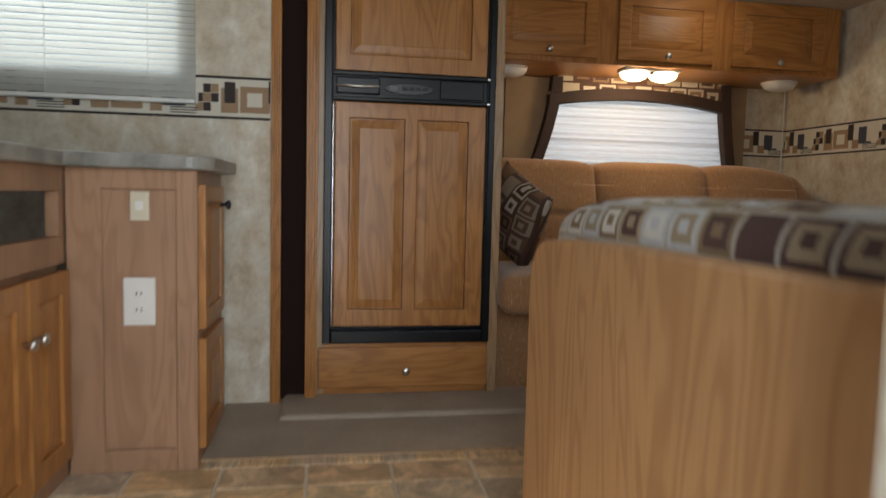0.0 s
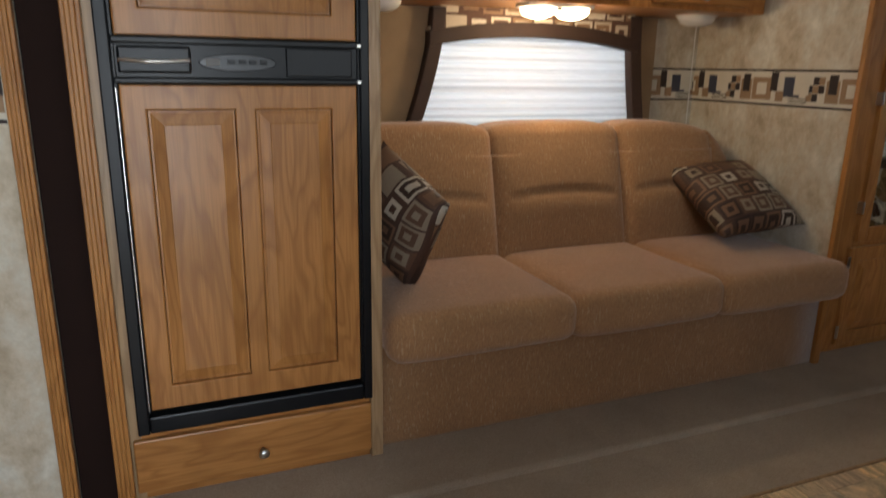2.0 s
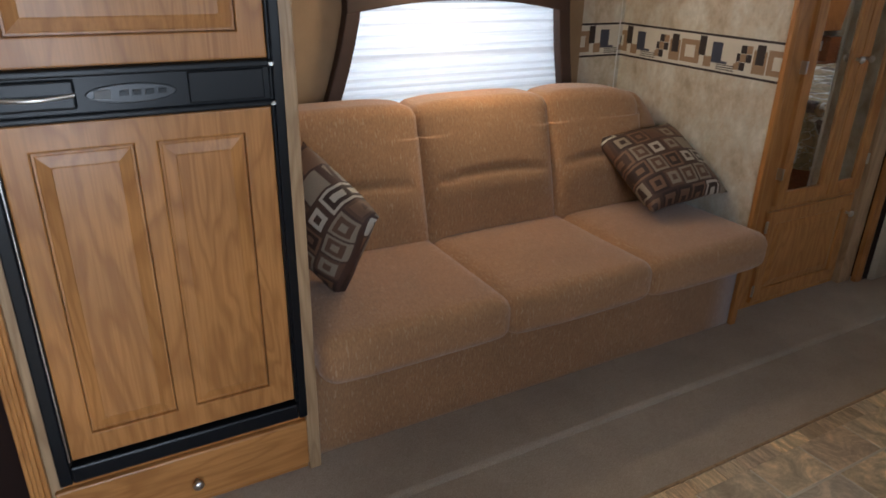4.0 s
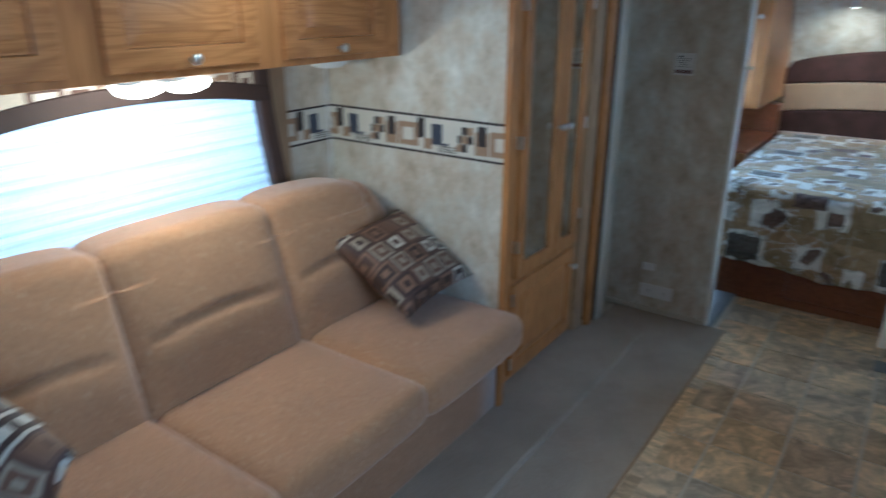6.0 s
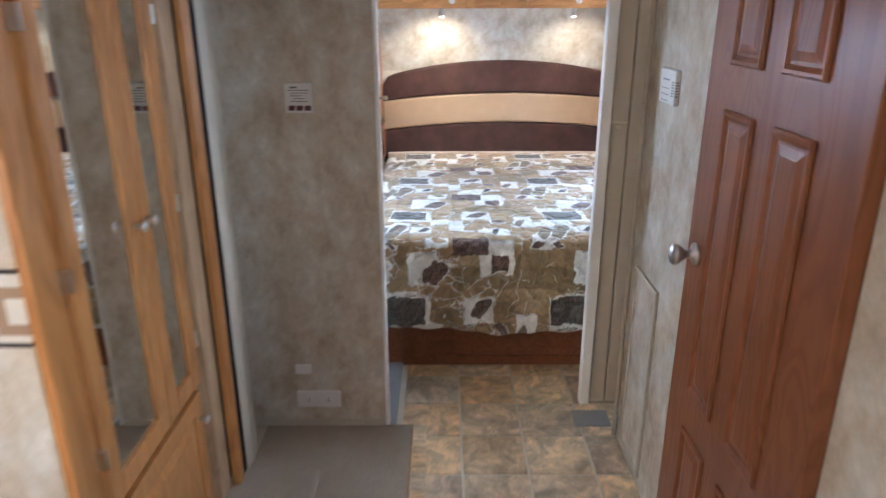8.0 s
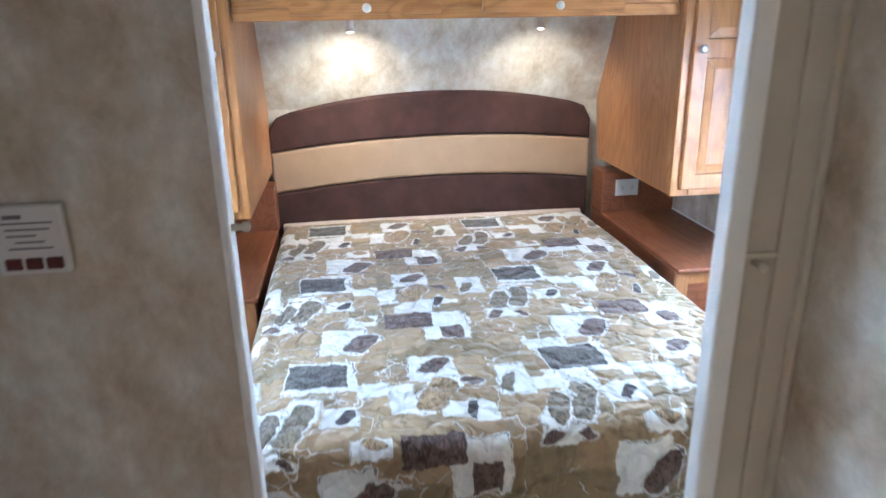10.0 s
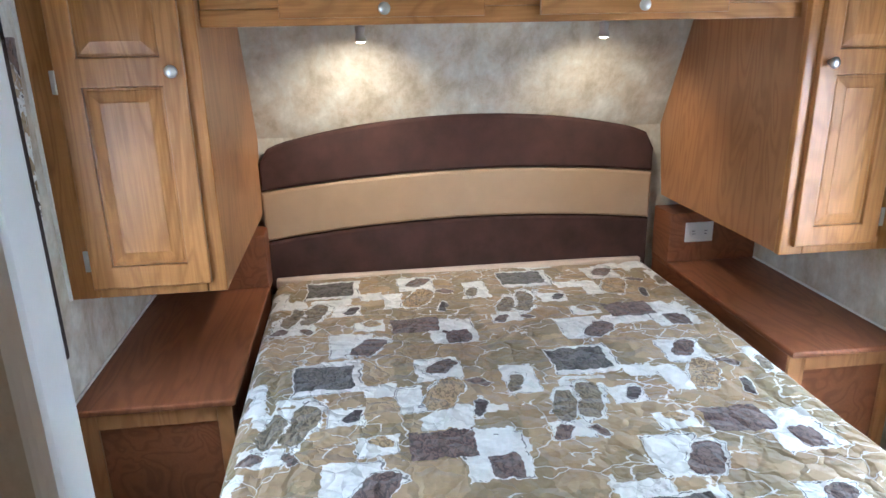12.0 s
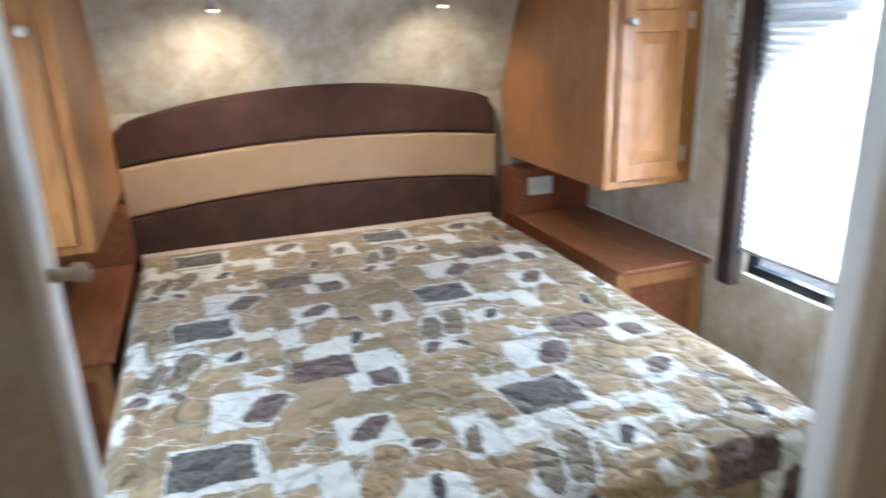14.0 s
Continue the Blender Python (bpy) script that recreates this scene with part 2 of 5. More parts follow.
def bedspread_mat():
    """A repeating print of tan patchwork with white blocks, brown blocks and leaves, drawn outlines and quilting."""
    m, n, l, b = material("leaf_print_quilt", 0.7)
    v = coords(n, l, (1, 1, 1))
    wob = noise_tex(n, l, v, 11.0, 3.0, 0.6)
    fine = noise_tex(n, l, v, 38.0, 2.0, 0.6)
    calm = mix(n, l, 0.022, mix(n, l, 0.03, v, wob.outputs[1], "ADD"), fine.outputs[1], "ADD")
    warped = mix(n, l, 0.07, v, noise_tex(n, l, v, 14.0, 2.0).outputs[1], "ADD")
    sep = n.new("ShaderNodeSeparateXYZ")
    l.new(calm, sep.inputs[0])
    across, along = sep.outputs[1], calc(n, l, "ADD", sep.outputs[0], calc(n, l, "SUBTRACT", sep.outputs[2], 0.72))
    repeat_across, repeat_along = 0.725, 0.685
    white, tan, olive, sand = (0.80, 0.79, 0.75), (0.36, 0.245, 0.125), (0.29, 0.215, 0.11), (0.42, 0.30, 0.16)

    def offset(value, at, period, half):
        wrap = n.new("ShaderNodeMath")
        wrap.operation = "WRAP"
        l.new(calc(n, l, "SUBTRACT", value, at), wrap.inputs[0])
        wrap.inputs[1].default_value, wrap.inputs[2].default_value = period / 2, -period / 2
        return calc(n, l, "DIVIDE", wrap.outputs[0], half)

    def distance(shape, leaf):
        """1 on the outline of a block or of a pointed leaf."""
        p, q = offset(across, shape[0], repeat_across, shape[2]), offset(along, shape[1], repeat_along, shape[3])
        if not leaf:
            return calc(n, l, "MAXIMUM", calc(n, l, "ABSOLUTE", p), calc(n, l, "ABSOLUTE", q))
        slant = 0.55 if int(shape[0] * 1000) % 2 else -0.45
        q = calc(n, l, "ADD", q, calc(n, l, "MULTIPLY", p, slant))
        return calc(n, l, "ADD", calc(n, l, "POWER", calc(n, l, "ABSOLUTE", p), 1.15), calc(n, l, "POWER", calc(n, l, "ABSOLUTE", q), 1.7))

    def cells(scale, metric, feature="F1", jitter=0.8, source=None):
        t = n.new("ShaderNodeTexVoronoi")
        t.voronoi_dimensions, t.feature, t.inputs["Scale"].default_value, t.inputs["Randomness"].default_value = "3D", feature, 1.0, jitter
        if feature == "F1":
            t.distance = metric
        mp = n.new("ShaderNodeMapping")
        mp.inputs["Scale"].default_value = scale
        l.new(source or warped, mp.inputs[0])
        l.new(mp.outputs[0], t.inputs["Vector"])
        return t

    # patchwork of tans with clouded dye
    patch = cells((9.5, 7.5, 9.5), "CHEBYCHEV", jitter=0.6, source=calm)
    tone = n.new("ShaderNodeSeparateColor")
    l.new(patch.outputs["Color"], tone.inputs[0])
    base = ramp(n, l, tone.outputs[0], [(0.0, olive), (0.33, tan), (0.66, sand), (0.91, white)], "CONSTANT")
    edge = cells((8.0, 7.0, 8.0), "EUCLIDEAN", "DISTANCE_TO_EDGE", 0.9)
    shown = calc(n, l, "GREATER_THAN", noise_tex(n, l, v, 6.0, 2.0).outputs[0], 0.48)
    line = calc(n, l, "MULTIPLY", calc(n, l, "LESS_THAN", edge.outputs["Distance"], 0.009), shown)
    base = mix(n, l, calc(n, l, "MULTIPLY", line, 0.8), base, white)
    drawn = calc(n, l, "LESS_THAN", calc(n, l, "ABSOLUTE", calc(n, l, "SUBTRACT", edge.outputs["Distance"], 0.028)), 0.005)
    base = mix(n, l, calc(n, l, "MULTIPLY", calc(n, l, "MULTIPLY", drawn, shown), 0.28), base, (0.09, 0.065, 0.045))
    sprig = cells((17.0, 8.0, 17.0), "EUCLIDEAN", "DISTANCE_TO_EDGE", 1.0, calm)
    few = calc(n, l, "GREATER_THAN", noise_tex(n, l, v, 5.0, 2.0, 0.5).outputs[0], 0.56)
    line = calc(n, l, "MULTIPLY", calc(n, l, "LESS_THAN", sprig.outputs["Distance"], 0.022), few)
    base = mix(n, l, calc(n, l, "MULTIPLY", line, 0.85), base, white)

    ink = (0.05, 0.04, 0.035)
    veins = noise_tex(n, l, coords(n, l, (34, 62, 34)), 1.0, 3.0, 0.6, 2.2)
    strokes = ramp(n, l, veins.outputs[0], [(0.47, (0, 0, 0)), (0.56, (0.9, 0.9, 0.9))])
    frayed = calc(n, l, "MULTIPLY", calc(n, l, "SUBTRACT", noise_tex(n, l, v, 19.0, 2.0).outputs[0], 0.36), 3.6)

    def lay(shapes, colour, leaf, veined, rim):
        """Print a list of shapes (across, along, half width, half length), each with an optional white rim and a drawn line."""
        nonlocal base
        if veined:
            colour = mix(n, l, strokes, tuple(c * 1.25 for c in colour), tuple(c * 0.45 for c in colour))
        for shape in shapes:
            d = distance(shape, leaf)
            if rim:
                width = calc(n, l, "ADD", calc(n, l, "MULTIPLY", frayed, rim), 1.0)
                base = mix(n, l, calc(n, l, "LESS_THAN", d, width), base, white)
                thin = calc(n, l, "LESS_THAN", calc(n, l, "ABSOLUTE", calc(n, l, "SUBTRACT", d, calc(n, l, "SUBTRACT", width, 0.16))), 0.035)
                base = mix(n, l, calc(n, l, "MULTIPLY", thin, 0.8), base, ink)
            base = mix(n, l, calc(n, l, "LESS_THAN", d, 1.0), base, colour)
            if not leaf:
                thin = calc(n, l, "LESS_THAN", calc(n, l, "ABSOLUTE", calc(n, l, "SUBTRACT", d, 0.94)), 0.022)
                part_of = calc(n, l, "GREATER_THAN", wob.outputs[0], 0.5)
                base = mix(n, l, calc(n, l, "MULTIPLY", calc(n, l, "MULTIPLY", thin, part_of), 0.8), base, ink)

    lay([(0.337, 0.166, 0.074, 0.092), (0.60, 0.243, 0.05, 0.037), (0.657, 0.109, 0.07, 0.08), (0.723, 0.585, 0.098, 0.086), (0.671, 0.379, 0.048, 0.044)], white, False, False, 0)
    lay([(0.584, 0.497, 0.042, 0.034), (0.508, 0.443, 0.034, 0.069), (0.416, 0.594, 0.066, 0.068), (0.201, 0.501, 0.045, 0.082), (0.138, 0.237, 0.052, 0.034)], white, False, False, 0)
    lay([(0.008, 0.592, 0.083, 0.066)], (0.125, 0.11, 0.095), False, True, 0)
    lay([(0.451, 0.225, 0.078, 0.054), (0.325, 0.124, 0.036, 0.043)], (0.15, 0.095, 0.078), False, True, 0)
    lay([(0.059, 0.364, 0.049, 0.088), (0.219, 0.481, 0.026, 0.044), (0.125, 0.344, 0.037, 0.072)], (0.21, 0.165, 0.105), True, True, 0.75)
    lay([(0.417, 0.454, 0.059, 0.082), (0.592, 0.259, 0.031, 0.024)], tan, True, True, 0.4)
    lay([(0.605, 0.089, 0.056, 0.059), (0.405, 0.606, 0.047, 0.043), (0.316, 0.507, 0.035, 0.024), (0.163, 0.231, 0.029, 0.025), (0.074, 0.226, 0.022, 0.021)], (0.16, 0.105, 0.085), True, True, 0.5)
    lay([(0.653, 0.379, 0.026, 0.03), (0.337, 0.369, 0.019, 0.04)], (0.065, 0.045, 0.045), True, True, 0.6)

    mott = noise_tex(n, l, v, 26.0, 6.0, 0.7)
    l.new(mix(n, l, 0.55, base, ramp(n, l, mott.outputs[0], [(0.3, (0.68, 0.67, 0.64)), (0.7, (1.2, 1.2, 1.2))]), "MULTIPLY"), b.inputs["Base Color"])
    quilt = cells((11.0, 11.0, 11.0), "EUCLIDEAN", "DISTANCE_TO_EDGE", 1.0)
    puff = ramp(n, l, quilt.outputs["Distance"], [(0.0, (0, 0, 0)), (0.22, (1, 1, 1))])
    bump(n, l, b, puff, 0.85, 0.014)
    b.inputs["Sheen Weight"].default_value = 0.15
    return m


def shade_mat():
    m, n, l, b = material("shade_cloth", 0.9)
    out = n["Material Output"]
    b.inputs["Base Color"].default_value = (0.82, 0.82, 0.8, 1)
    tr = n.new("ShaderNodeBsdfTranslucent")
    f = noise_tex(n, l, coords(n, l, (20, 20, 300)), 1.0, 3.0)
    l.new(ramp(n, l, f.outputs[0], [(0.3, (0.74, 0.75, 0.75)), (0.7, (0.88, 0.88, 0.88))]), tr.inputs[0])
    mx = n.new("ShaderNodeMixShader")
    mx.inputs[0].default_value = 0.6
    bands = noise_tex(n, l, coords(n, l, (0.02, 0.02, 34)), 1.0, 2.0, 0.6)
    tone = mix(n, l, 0.8, tr.inputs[0].links[0].from_socket, ramp(n, l, bands.outputs[0], [(0.40, (0.50, 0.48, 0.48)), (0.5, (0.95, 0.95, 0.95))]), "MULTIPLY")
    l.new(tone, tr.inputs[0])
    l.new(b.outputs[0], mx.inputs[1]), l.new(tr.outputs[0], mx.inputs[2])
    l.new(mx.outputs[0], out.inputs[0])
    return m


def glow_mat(name, color, strength):
    m, n, l, b = material(name, 0.4)
    b.inputs["Base Color"].default_value = (0.9, 0.88, 0.8, 1)
    b.inputs["Emission Color"].default_value = (*color, 1)
    b.inputs["Emission Strength"].default_value = strength
    return m


OAK_D, OAK_L = (0.26, 0.103, 0.027), (0.45, 0.205, 0.060)
oak_z, oak_x, oak_y = wood("oak_upright", OAK_D, OAK_L, "z"), wood("oak_level", OAK_D, OAK_L, "x"), wood("oak_across", OAK_D, OAK_L, "y")
pale_z = wood("pale_oak_trim", (0.24, 0.145, 0.075), (0.42, 0.28, 0.155), "z")
booth_wood = wood("booth_laminate", (0.40, 0.20, 0.08), (0.60, 0.35, 0.165), "z", 0.4, 0.35)
kitchen_wood = wood("kitchen_laminate", (0.27, 0.15, 0.085), (0.38, 0.225, 0.135), "z", 0.45, 0.3)
stand_wood = wood("nightstand_laminate", (0.145, 0.046, 0.018), (0.25, 0.092, 0.038), "x", 0.4, 0.5)
side_wood = wood("cabinet_side_laminate", (0.25, 0.10, 0.036), (0.40, 0.185, 0.07), "z", 0.4, 0.35)
door_wood = wood("red_brown_door", (0.16, 0.052, 0.021), (0.26, 0.098, 0.040), "z", 0.38, 0.5)
wall_m = wallpaper()
ceiling_m = plain("ceiling_vinyl", (0.62, 0.57, 0.48), 0.8)
carpet_m = carpet_mat("grey_brown_carpet", (0.29, 0.23, 0.17), (0.50, 0.415, 0.325))
blue_carpet_m = carpet_mat("blue_grey_carpet", (0.24, 0.235, 0.23), (0.42, 0.42, 0.42))
tile_m = tile_mat()
grout_m = plain("pale_grout", (0.62, 0.54, 0.42), 0.8)
chenille_m = chenille()
black_m = plain("black_plastic", (0.005, 0.006, 0.008), 0.32, 0, 0.1, 0.1)
black_m.node_tree.nodes["Principled BSDF"].inputs["Specular IOR Level"].default_value = 0.25
seal_m = plain("dark_brown_seal", (0.016, 0.007, 0.005), 0.8)
seal_m.node_tree.nodes["Principled BSDF"].inputs["Specular IOR Level"].default_value = 0.15
white_m = plain("white_plastic", (0.72, 0.70, 0.66), 0.45, 0, 0.03, 0.05)
ivory_m = plain("ivory_plastic", (0.62, 0.56, 0.42), 0.45, 0, 0.03, 0.05)
trim_white_m = plain("white_trim", (0.80, 0.78, 0.73), 0.5, 0, 0.05)
trim_beige_m = plain("beige_trim", (0.50, 0.44, 0.34), 0.6, 0, 0.06)
nickel_m = plain("brushed_nickel", (0.62, 0.61, 0.59), 0.28, 1.0, 0.05, 0.05)
dark_metal_m = plain("dark_metal", (0.014, 0.016, 0.02), 0.3, 0.0)
counter_m = plain("grey_speckled_laminate", (0.26, 0.25, 0.22), 0.35, 0, 0.45)
suede_m = plain("chocolate_suede", (0.052, 0.020, 0.014), 0.9, 0, 0.35, 0.5)
leather_m = plain("tan_leather", (0.39, 0.26, 0.15), 0.55, 0, 0.06, 0.4)
surround_m = plain("dark_fabric_surround", (0.035, 0.018, 0.013), 0.75, 0, 0.2, 0.4)
tan_cloth_m = plain("tan_backing_cloth", (0.30, 0.20, 0.11), 0.85, 0, 0.1, 0.5)
rubber_red_m = plain("dark_red_switch", (0.09, 0.012, 0.012), 0.4)
ink_m = plain("grey_ink", (0.16, 0.16, 0.16), 0.7)
tan_sheet_m = plain("beige_sheet", (0.62, 0.50, 0.40), 0.85, 0, 0.08, 0.3)
shade_m = shade_mat()
slat_m = plain("white_blind_slat", (0.74, 0.74, 0.70), 0.5, 0, 0.03, 0.03)
PAL = [(0.035, 0.017, 0.012), (0.46, 0.42, 0.35), (0.11, 0.058, 0.035), (0.25, 0.21, 0.155), (0.06, 0.03, 0.02), (0.17, 0.095, 0.055)]
pillow_m = squares_mat("brown_squares_cloth", 12.5, PAL, (0.06, 0.03, 0.022), "XY", 0.65)
booth_m = squares_mat("booth_squares_cloth", 14.0, [(0.66, 0.64, 0.58), (0.36, 0.28, 0.18), (0.10, 0.055, 0.045), (0.52, 0.54, 0.55), (0.24, 0.17, 0.10)], (0.46, 0.42, 0.35), "YZX")
valance_m = squares_mat("valance_squares_cloth", 10.0, [(0.60, 0.55, 0.46), (0.09, 0.045, 0.03), (0.52, 0.45, 0.35), (0.24, 0.15, 0.09)], (0.09, 0.045, 0.03), "XZ")
quilt_m = bedspread_mat()
b_cream, b_tan, b_dark, b_slate = (plain("border_" + k, c, 0.75, 0, 0.06) for k, c in (("cream", (0.60, 0.56, 0.47)), ("tan", (0.31, 0.20, 0.115)), ("dark", (0.03, 0.02, 0.017)), ("slate", (0.045, 0.05, 0.075))))
ground_m = plain("gravel_ground", (0.30, 0.28, 0.25), 0.95, 0, 0.3, 0.6)
wall_out_m = plain("white_siding", (0.7, 0.7, 0.68), 0.5)
lamp_m = glow_mat("lit_lamp_glass", (1.0, 0.80, 0.52), 9.0)
dome_m = glow_mat("lit_dome_glass", (1.0, 0.90, 0.74), 7.0)
mirror_m, _n, _l, _b = material("mirror_glass", 0.02, 1.0)
_b.inputs["Base Color"].default_value = (0.80, 0.82, 0.80, 1)
glass_m, _n, _l, _b = material("window_glass", 0.02)
_b.inputs["Transmission Weight"].default_value, _b.inputs["IOR"].default_value = 1.0, 1.05


# ---- building helpers ----
def mesh(name, bm, mats, smooth=False):
    me = bpy.data.meshes.new(name)
    if smooth:
        for f in bm.faces:
            f.smooth = True
    bm.to_mesh(me)
    bm.free()
    for m in mats if isinstance(mats, (list, tuple)) else [mats]:
        me.materials.append(m)
    return new(name, me)


def part(name, bm, mats, parent, label="", smooth=False):
    ob = mesh(name, bm, mats, smooth)
    ob.parent = parent
    if parent.type == "EMPTY":
        ob.matrix_parent_inverse = Matrix.Translation(-parent.location)
    return tagged(ob, label) if label else ob


def thing(name, at, label, category, group="", kind=""):
    ob = new(name)
    ob.location, ob.empty_display_size = at, 0.1
    return tagged(ob, label, category, group, kind)


def box(x0, x1, y0, y1, z0, z1, bevel=0.0, bm=None, seg=2, mi=0):
    bm = bm or bmesh.new()
    made = bmesh.ops.create_cube(bm, size=1)["verts"]
    for v in made:
        v.co = Vector(((x0 + x1) / 2 + v.co.x * (x1 - x0), (y0 + y1) / 2 + v.co.y * (y1 - y0), (z0 + z1) / 2 + v.co.z * (z1 - z0)))
    faces = {f for v in made for f in v.link_faces}
    for f in faces:
        f.material_index = mi
    if bevel:
        edges = {e for v in made for e in v.link_edges}
        bmesh.ops.bevel(bm, geom=list(edges), offset=bevel, segments=seg, profile=0.5, affect="EDGES")
    return bm


def prism(outline, y0, y1, bevel=0.0, plane="xz"):
    """A flat outline pushed to a thickness. plane xz: along y; xy: along z; yz: along x."""
    bm = bmesh.new()
    def put(a, b, d):
        return {"xz": (a, d, b), "xy": (a, b, d), "yz": (d, a, b)}[plane]
    lo = [bm.verts.new(put(a, b, y0)) for a, b in outline]
    hi = [bm.verts.new(put(a, b, y1)) for a, b in outline]
    bm.faces.new(lo), bm.faces.new(hi[::-1])
    k = len(lo)
    for i in range(k):
        bm.faces.new((lo[i], lo[(i + 1) % k], hi[(i + 1) % k], hi[i]))
    bmesh.ops.recalc_face_normals(bm, faces=bm.faces)
    if bevel:
        rims = [e for e in bm.edges if (e.verts[0] in lo) == (e.verts[1] in lo)]
        bmesh.ops.bevel(bm, geom=rims, offset=bevel, segments=2, profile=0.5, affect="EDGES")
    return bm


def soft_box(x0, x1, y0, y1, z0, z1, r, cuts=14, shape=None):
    """An upholstered block: edges rounded by r, then shaped point by point."""
    bm = bmesh.new()
    bmesh.ops.create_cube(bm, size=2)
    bmesh.ops.subdivide_edges(bm, edges=bm.edges[:], cuts=cuts, use_grid_fill=True)
    c, h = Vector(((x0 + x1) / 2, (y0 + y1) / 2, (z0 + z1) / 2)), Vector(((x1 - x0) / 2, (y1 - y0) / 2, (z1 - z0) / 2))
    for v in bm.verts:
        p = Vector([math.copysign(abs(a) ** 0.8, a) * b for a, b in zip(v.co, h)])
        q = Vector([max(-b + r, min(b - r, a)) for a, b in zip(p, h)])
        d = p - q
        if d.length > 1e-6:
            p = q + d.normalized() * min(r, d.length if sum(abs(k) > 1e-6 for k in d) == 1 else r)
        v.co = c + p
        if shape:
            v.co = shape(v.co, (v.co - c))
    return bm


def lathe(profile, at, axis="z", steps=20):
    """A turned shape from (radius, height) pairs; axis: the way it points."""
    bm = bmesh.new()
    turn = {"z": Matrix.Identity(3), "-z": Matrix.Rotation(math.pi, 3, "X"), "-y": Matrix.Rotation(math.pi / 2, 3, "X"), "y": Matrix.Rotation(-math.pi / 2, 3, "X"),
            "-x": Matrix.Rotation(-math.pi / 2, 3, "Y"), "x": Matrix.Rotation(math.pi / 2, 3, "Y")}[axis]
    rows = [[bm.verts.new(Vector(at) + turn @ Vector((r * math.cos(2 * math.pi * k / steps), r * math.sin(2 * math.pi * k / steps), h))) for k in range(steps)] for r, h in profile]
    for a, b in zip(rows, rows[1:]):
        for k in range(steps):
            bm.faces.new((a[k], a[(k + 1) % steps], b[(k + 1) % steps], b[k]))
    bm.faces.new(rows[0][::-1]), bm.faces.new(rows[-1])
    bmesh.ops.recalc_face_normals(bm, faces=bm.faces)
    return bm


KNOB = [(0.006, 0.0), (0.005, 0.012), (0.009, 0.016), (0.0145, 0.021), (0.0155, 0.026), (0.012, 0.031), (0.004, 0.033)]
FACE = {"-y": 0, "-x": -90, "x": 90, "y": 180}


def facing(way, at):
    """Local x to the right, z up and -y outwards, turned to face a way."""
    return Matrix.Translation(at) @ Matrix.Rotation(radians(FACE[way]), 4, "Z")


def panel_door(parent, name, way, at, w, h, panels, mat, t=0.019, knob=None, stile=0.05, knob_mat=None, hinges=()):
    """A framed door with raised panels. panels: (u0, u1, v0, v1) in metres on the face; knob: (u, v)."""
    m = facing(way, at)
    us = sorted({0.0, w, *[a for p in panels for a in p[:2]]})
    vs = sorted({0.0, h, *[a for p in panels for a in p[2:]]})
    bm = bmesh.new()
    inside = lambda u, v: any(p[0] < u < p[1] and p[2] < v < p[3] for p in panels)
    for a, b in zip(us, us[1:]):
        for c, d in zip(vs, vs[1:]):
            if inside((a + b) / 2, (c + d) / 2):
                continue
            box(a, b, -t, 0, c, d, 0, bm)
    bmesh.ops.remove_doubles(bm, verts=bm.verts, dist=0.0005)
    twins = {}
    for f in bm.faces:
        k = tuple(round(x, 4) for x in f.calc_center_median())
        twins.setdefault(k, []).append(f)
    bmesh.ops.delete(bm, geom=[f for fs in twins.values() if len(fs) > 1 for f in fs], context="FACES_ONLY")
    sharp = [e for e in bm.edges if len(e.link_faces) == 2 and e.calc_face_angle(0) > 1.0 and all(v.co.y < -t + 0.001 for v in e.verts)]
    bmesh.ops.bevel(bm, geom=sharp, offset=0.005, segments=3, profile=0.6, affect="EDGES")
    bm.transform(m)
    door = part(name, bm, mat, parent)
    for a, b, c, d in panels:
        bm = bmesh.new()
        def ring(i, y):
            return [bm.verts.new((u, y, v)) for u, v in ((a + i, c + i), (b - i, c + i), (b - i, d - i), (a + i, d - i))]
        steps = [ring(-0.002, -0.004), ring(0.002, -t + 0.0085), ring(0.007, -t + 0.0085), ring(0.009, -t + 0.007), ring(0.034, -t + 0.0022), ring(0.0365, -t + 0.0008)]
        for r0, r1 in zip(steps, steps[1:]):
            for k in range(4):
                bm.faces.new((r0[k], r0[(k + 1) % 4], r1[(k + 1) % 4], r1[k]))
        bm.faces.new(steps[-1])
        bmesh.ops.recalc_face_normals(bm, faces=bm.faces)
        bm.transform(m)
        part("panel", bm, mat, door)
    if knob:
        at3 = m @ Vector((knob[0], -t, knob[1]))
        part("knob", lathe(KNOB, at3, way), knob_mat or nickel_m, door, "round brushed nickel knob", True)
    for u, v in hinges:
        bm = box(u - 0.006, u + 0.006, -t - 0.004, -t + 0.004, v - 0.028, v + 0.028, 0.002)
        bm.transform(m)
        part("hinge", bm, nickel_m, door, "small exposed metal hinge")
    return door


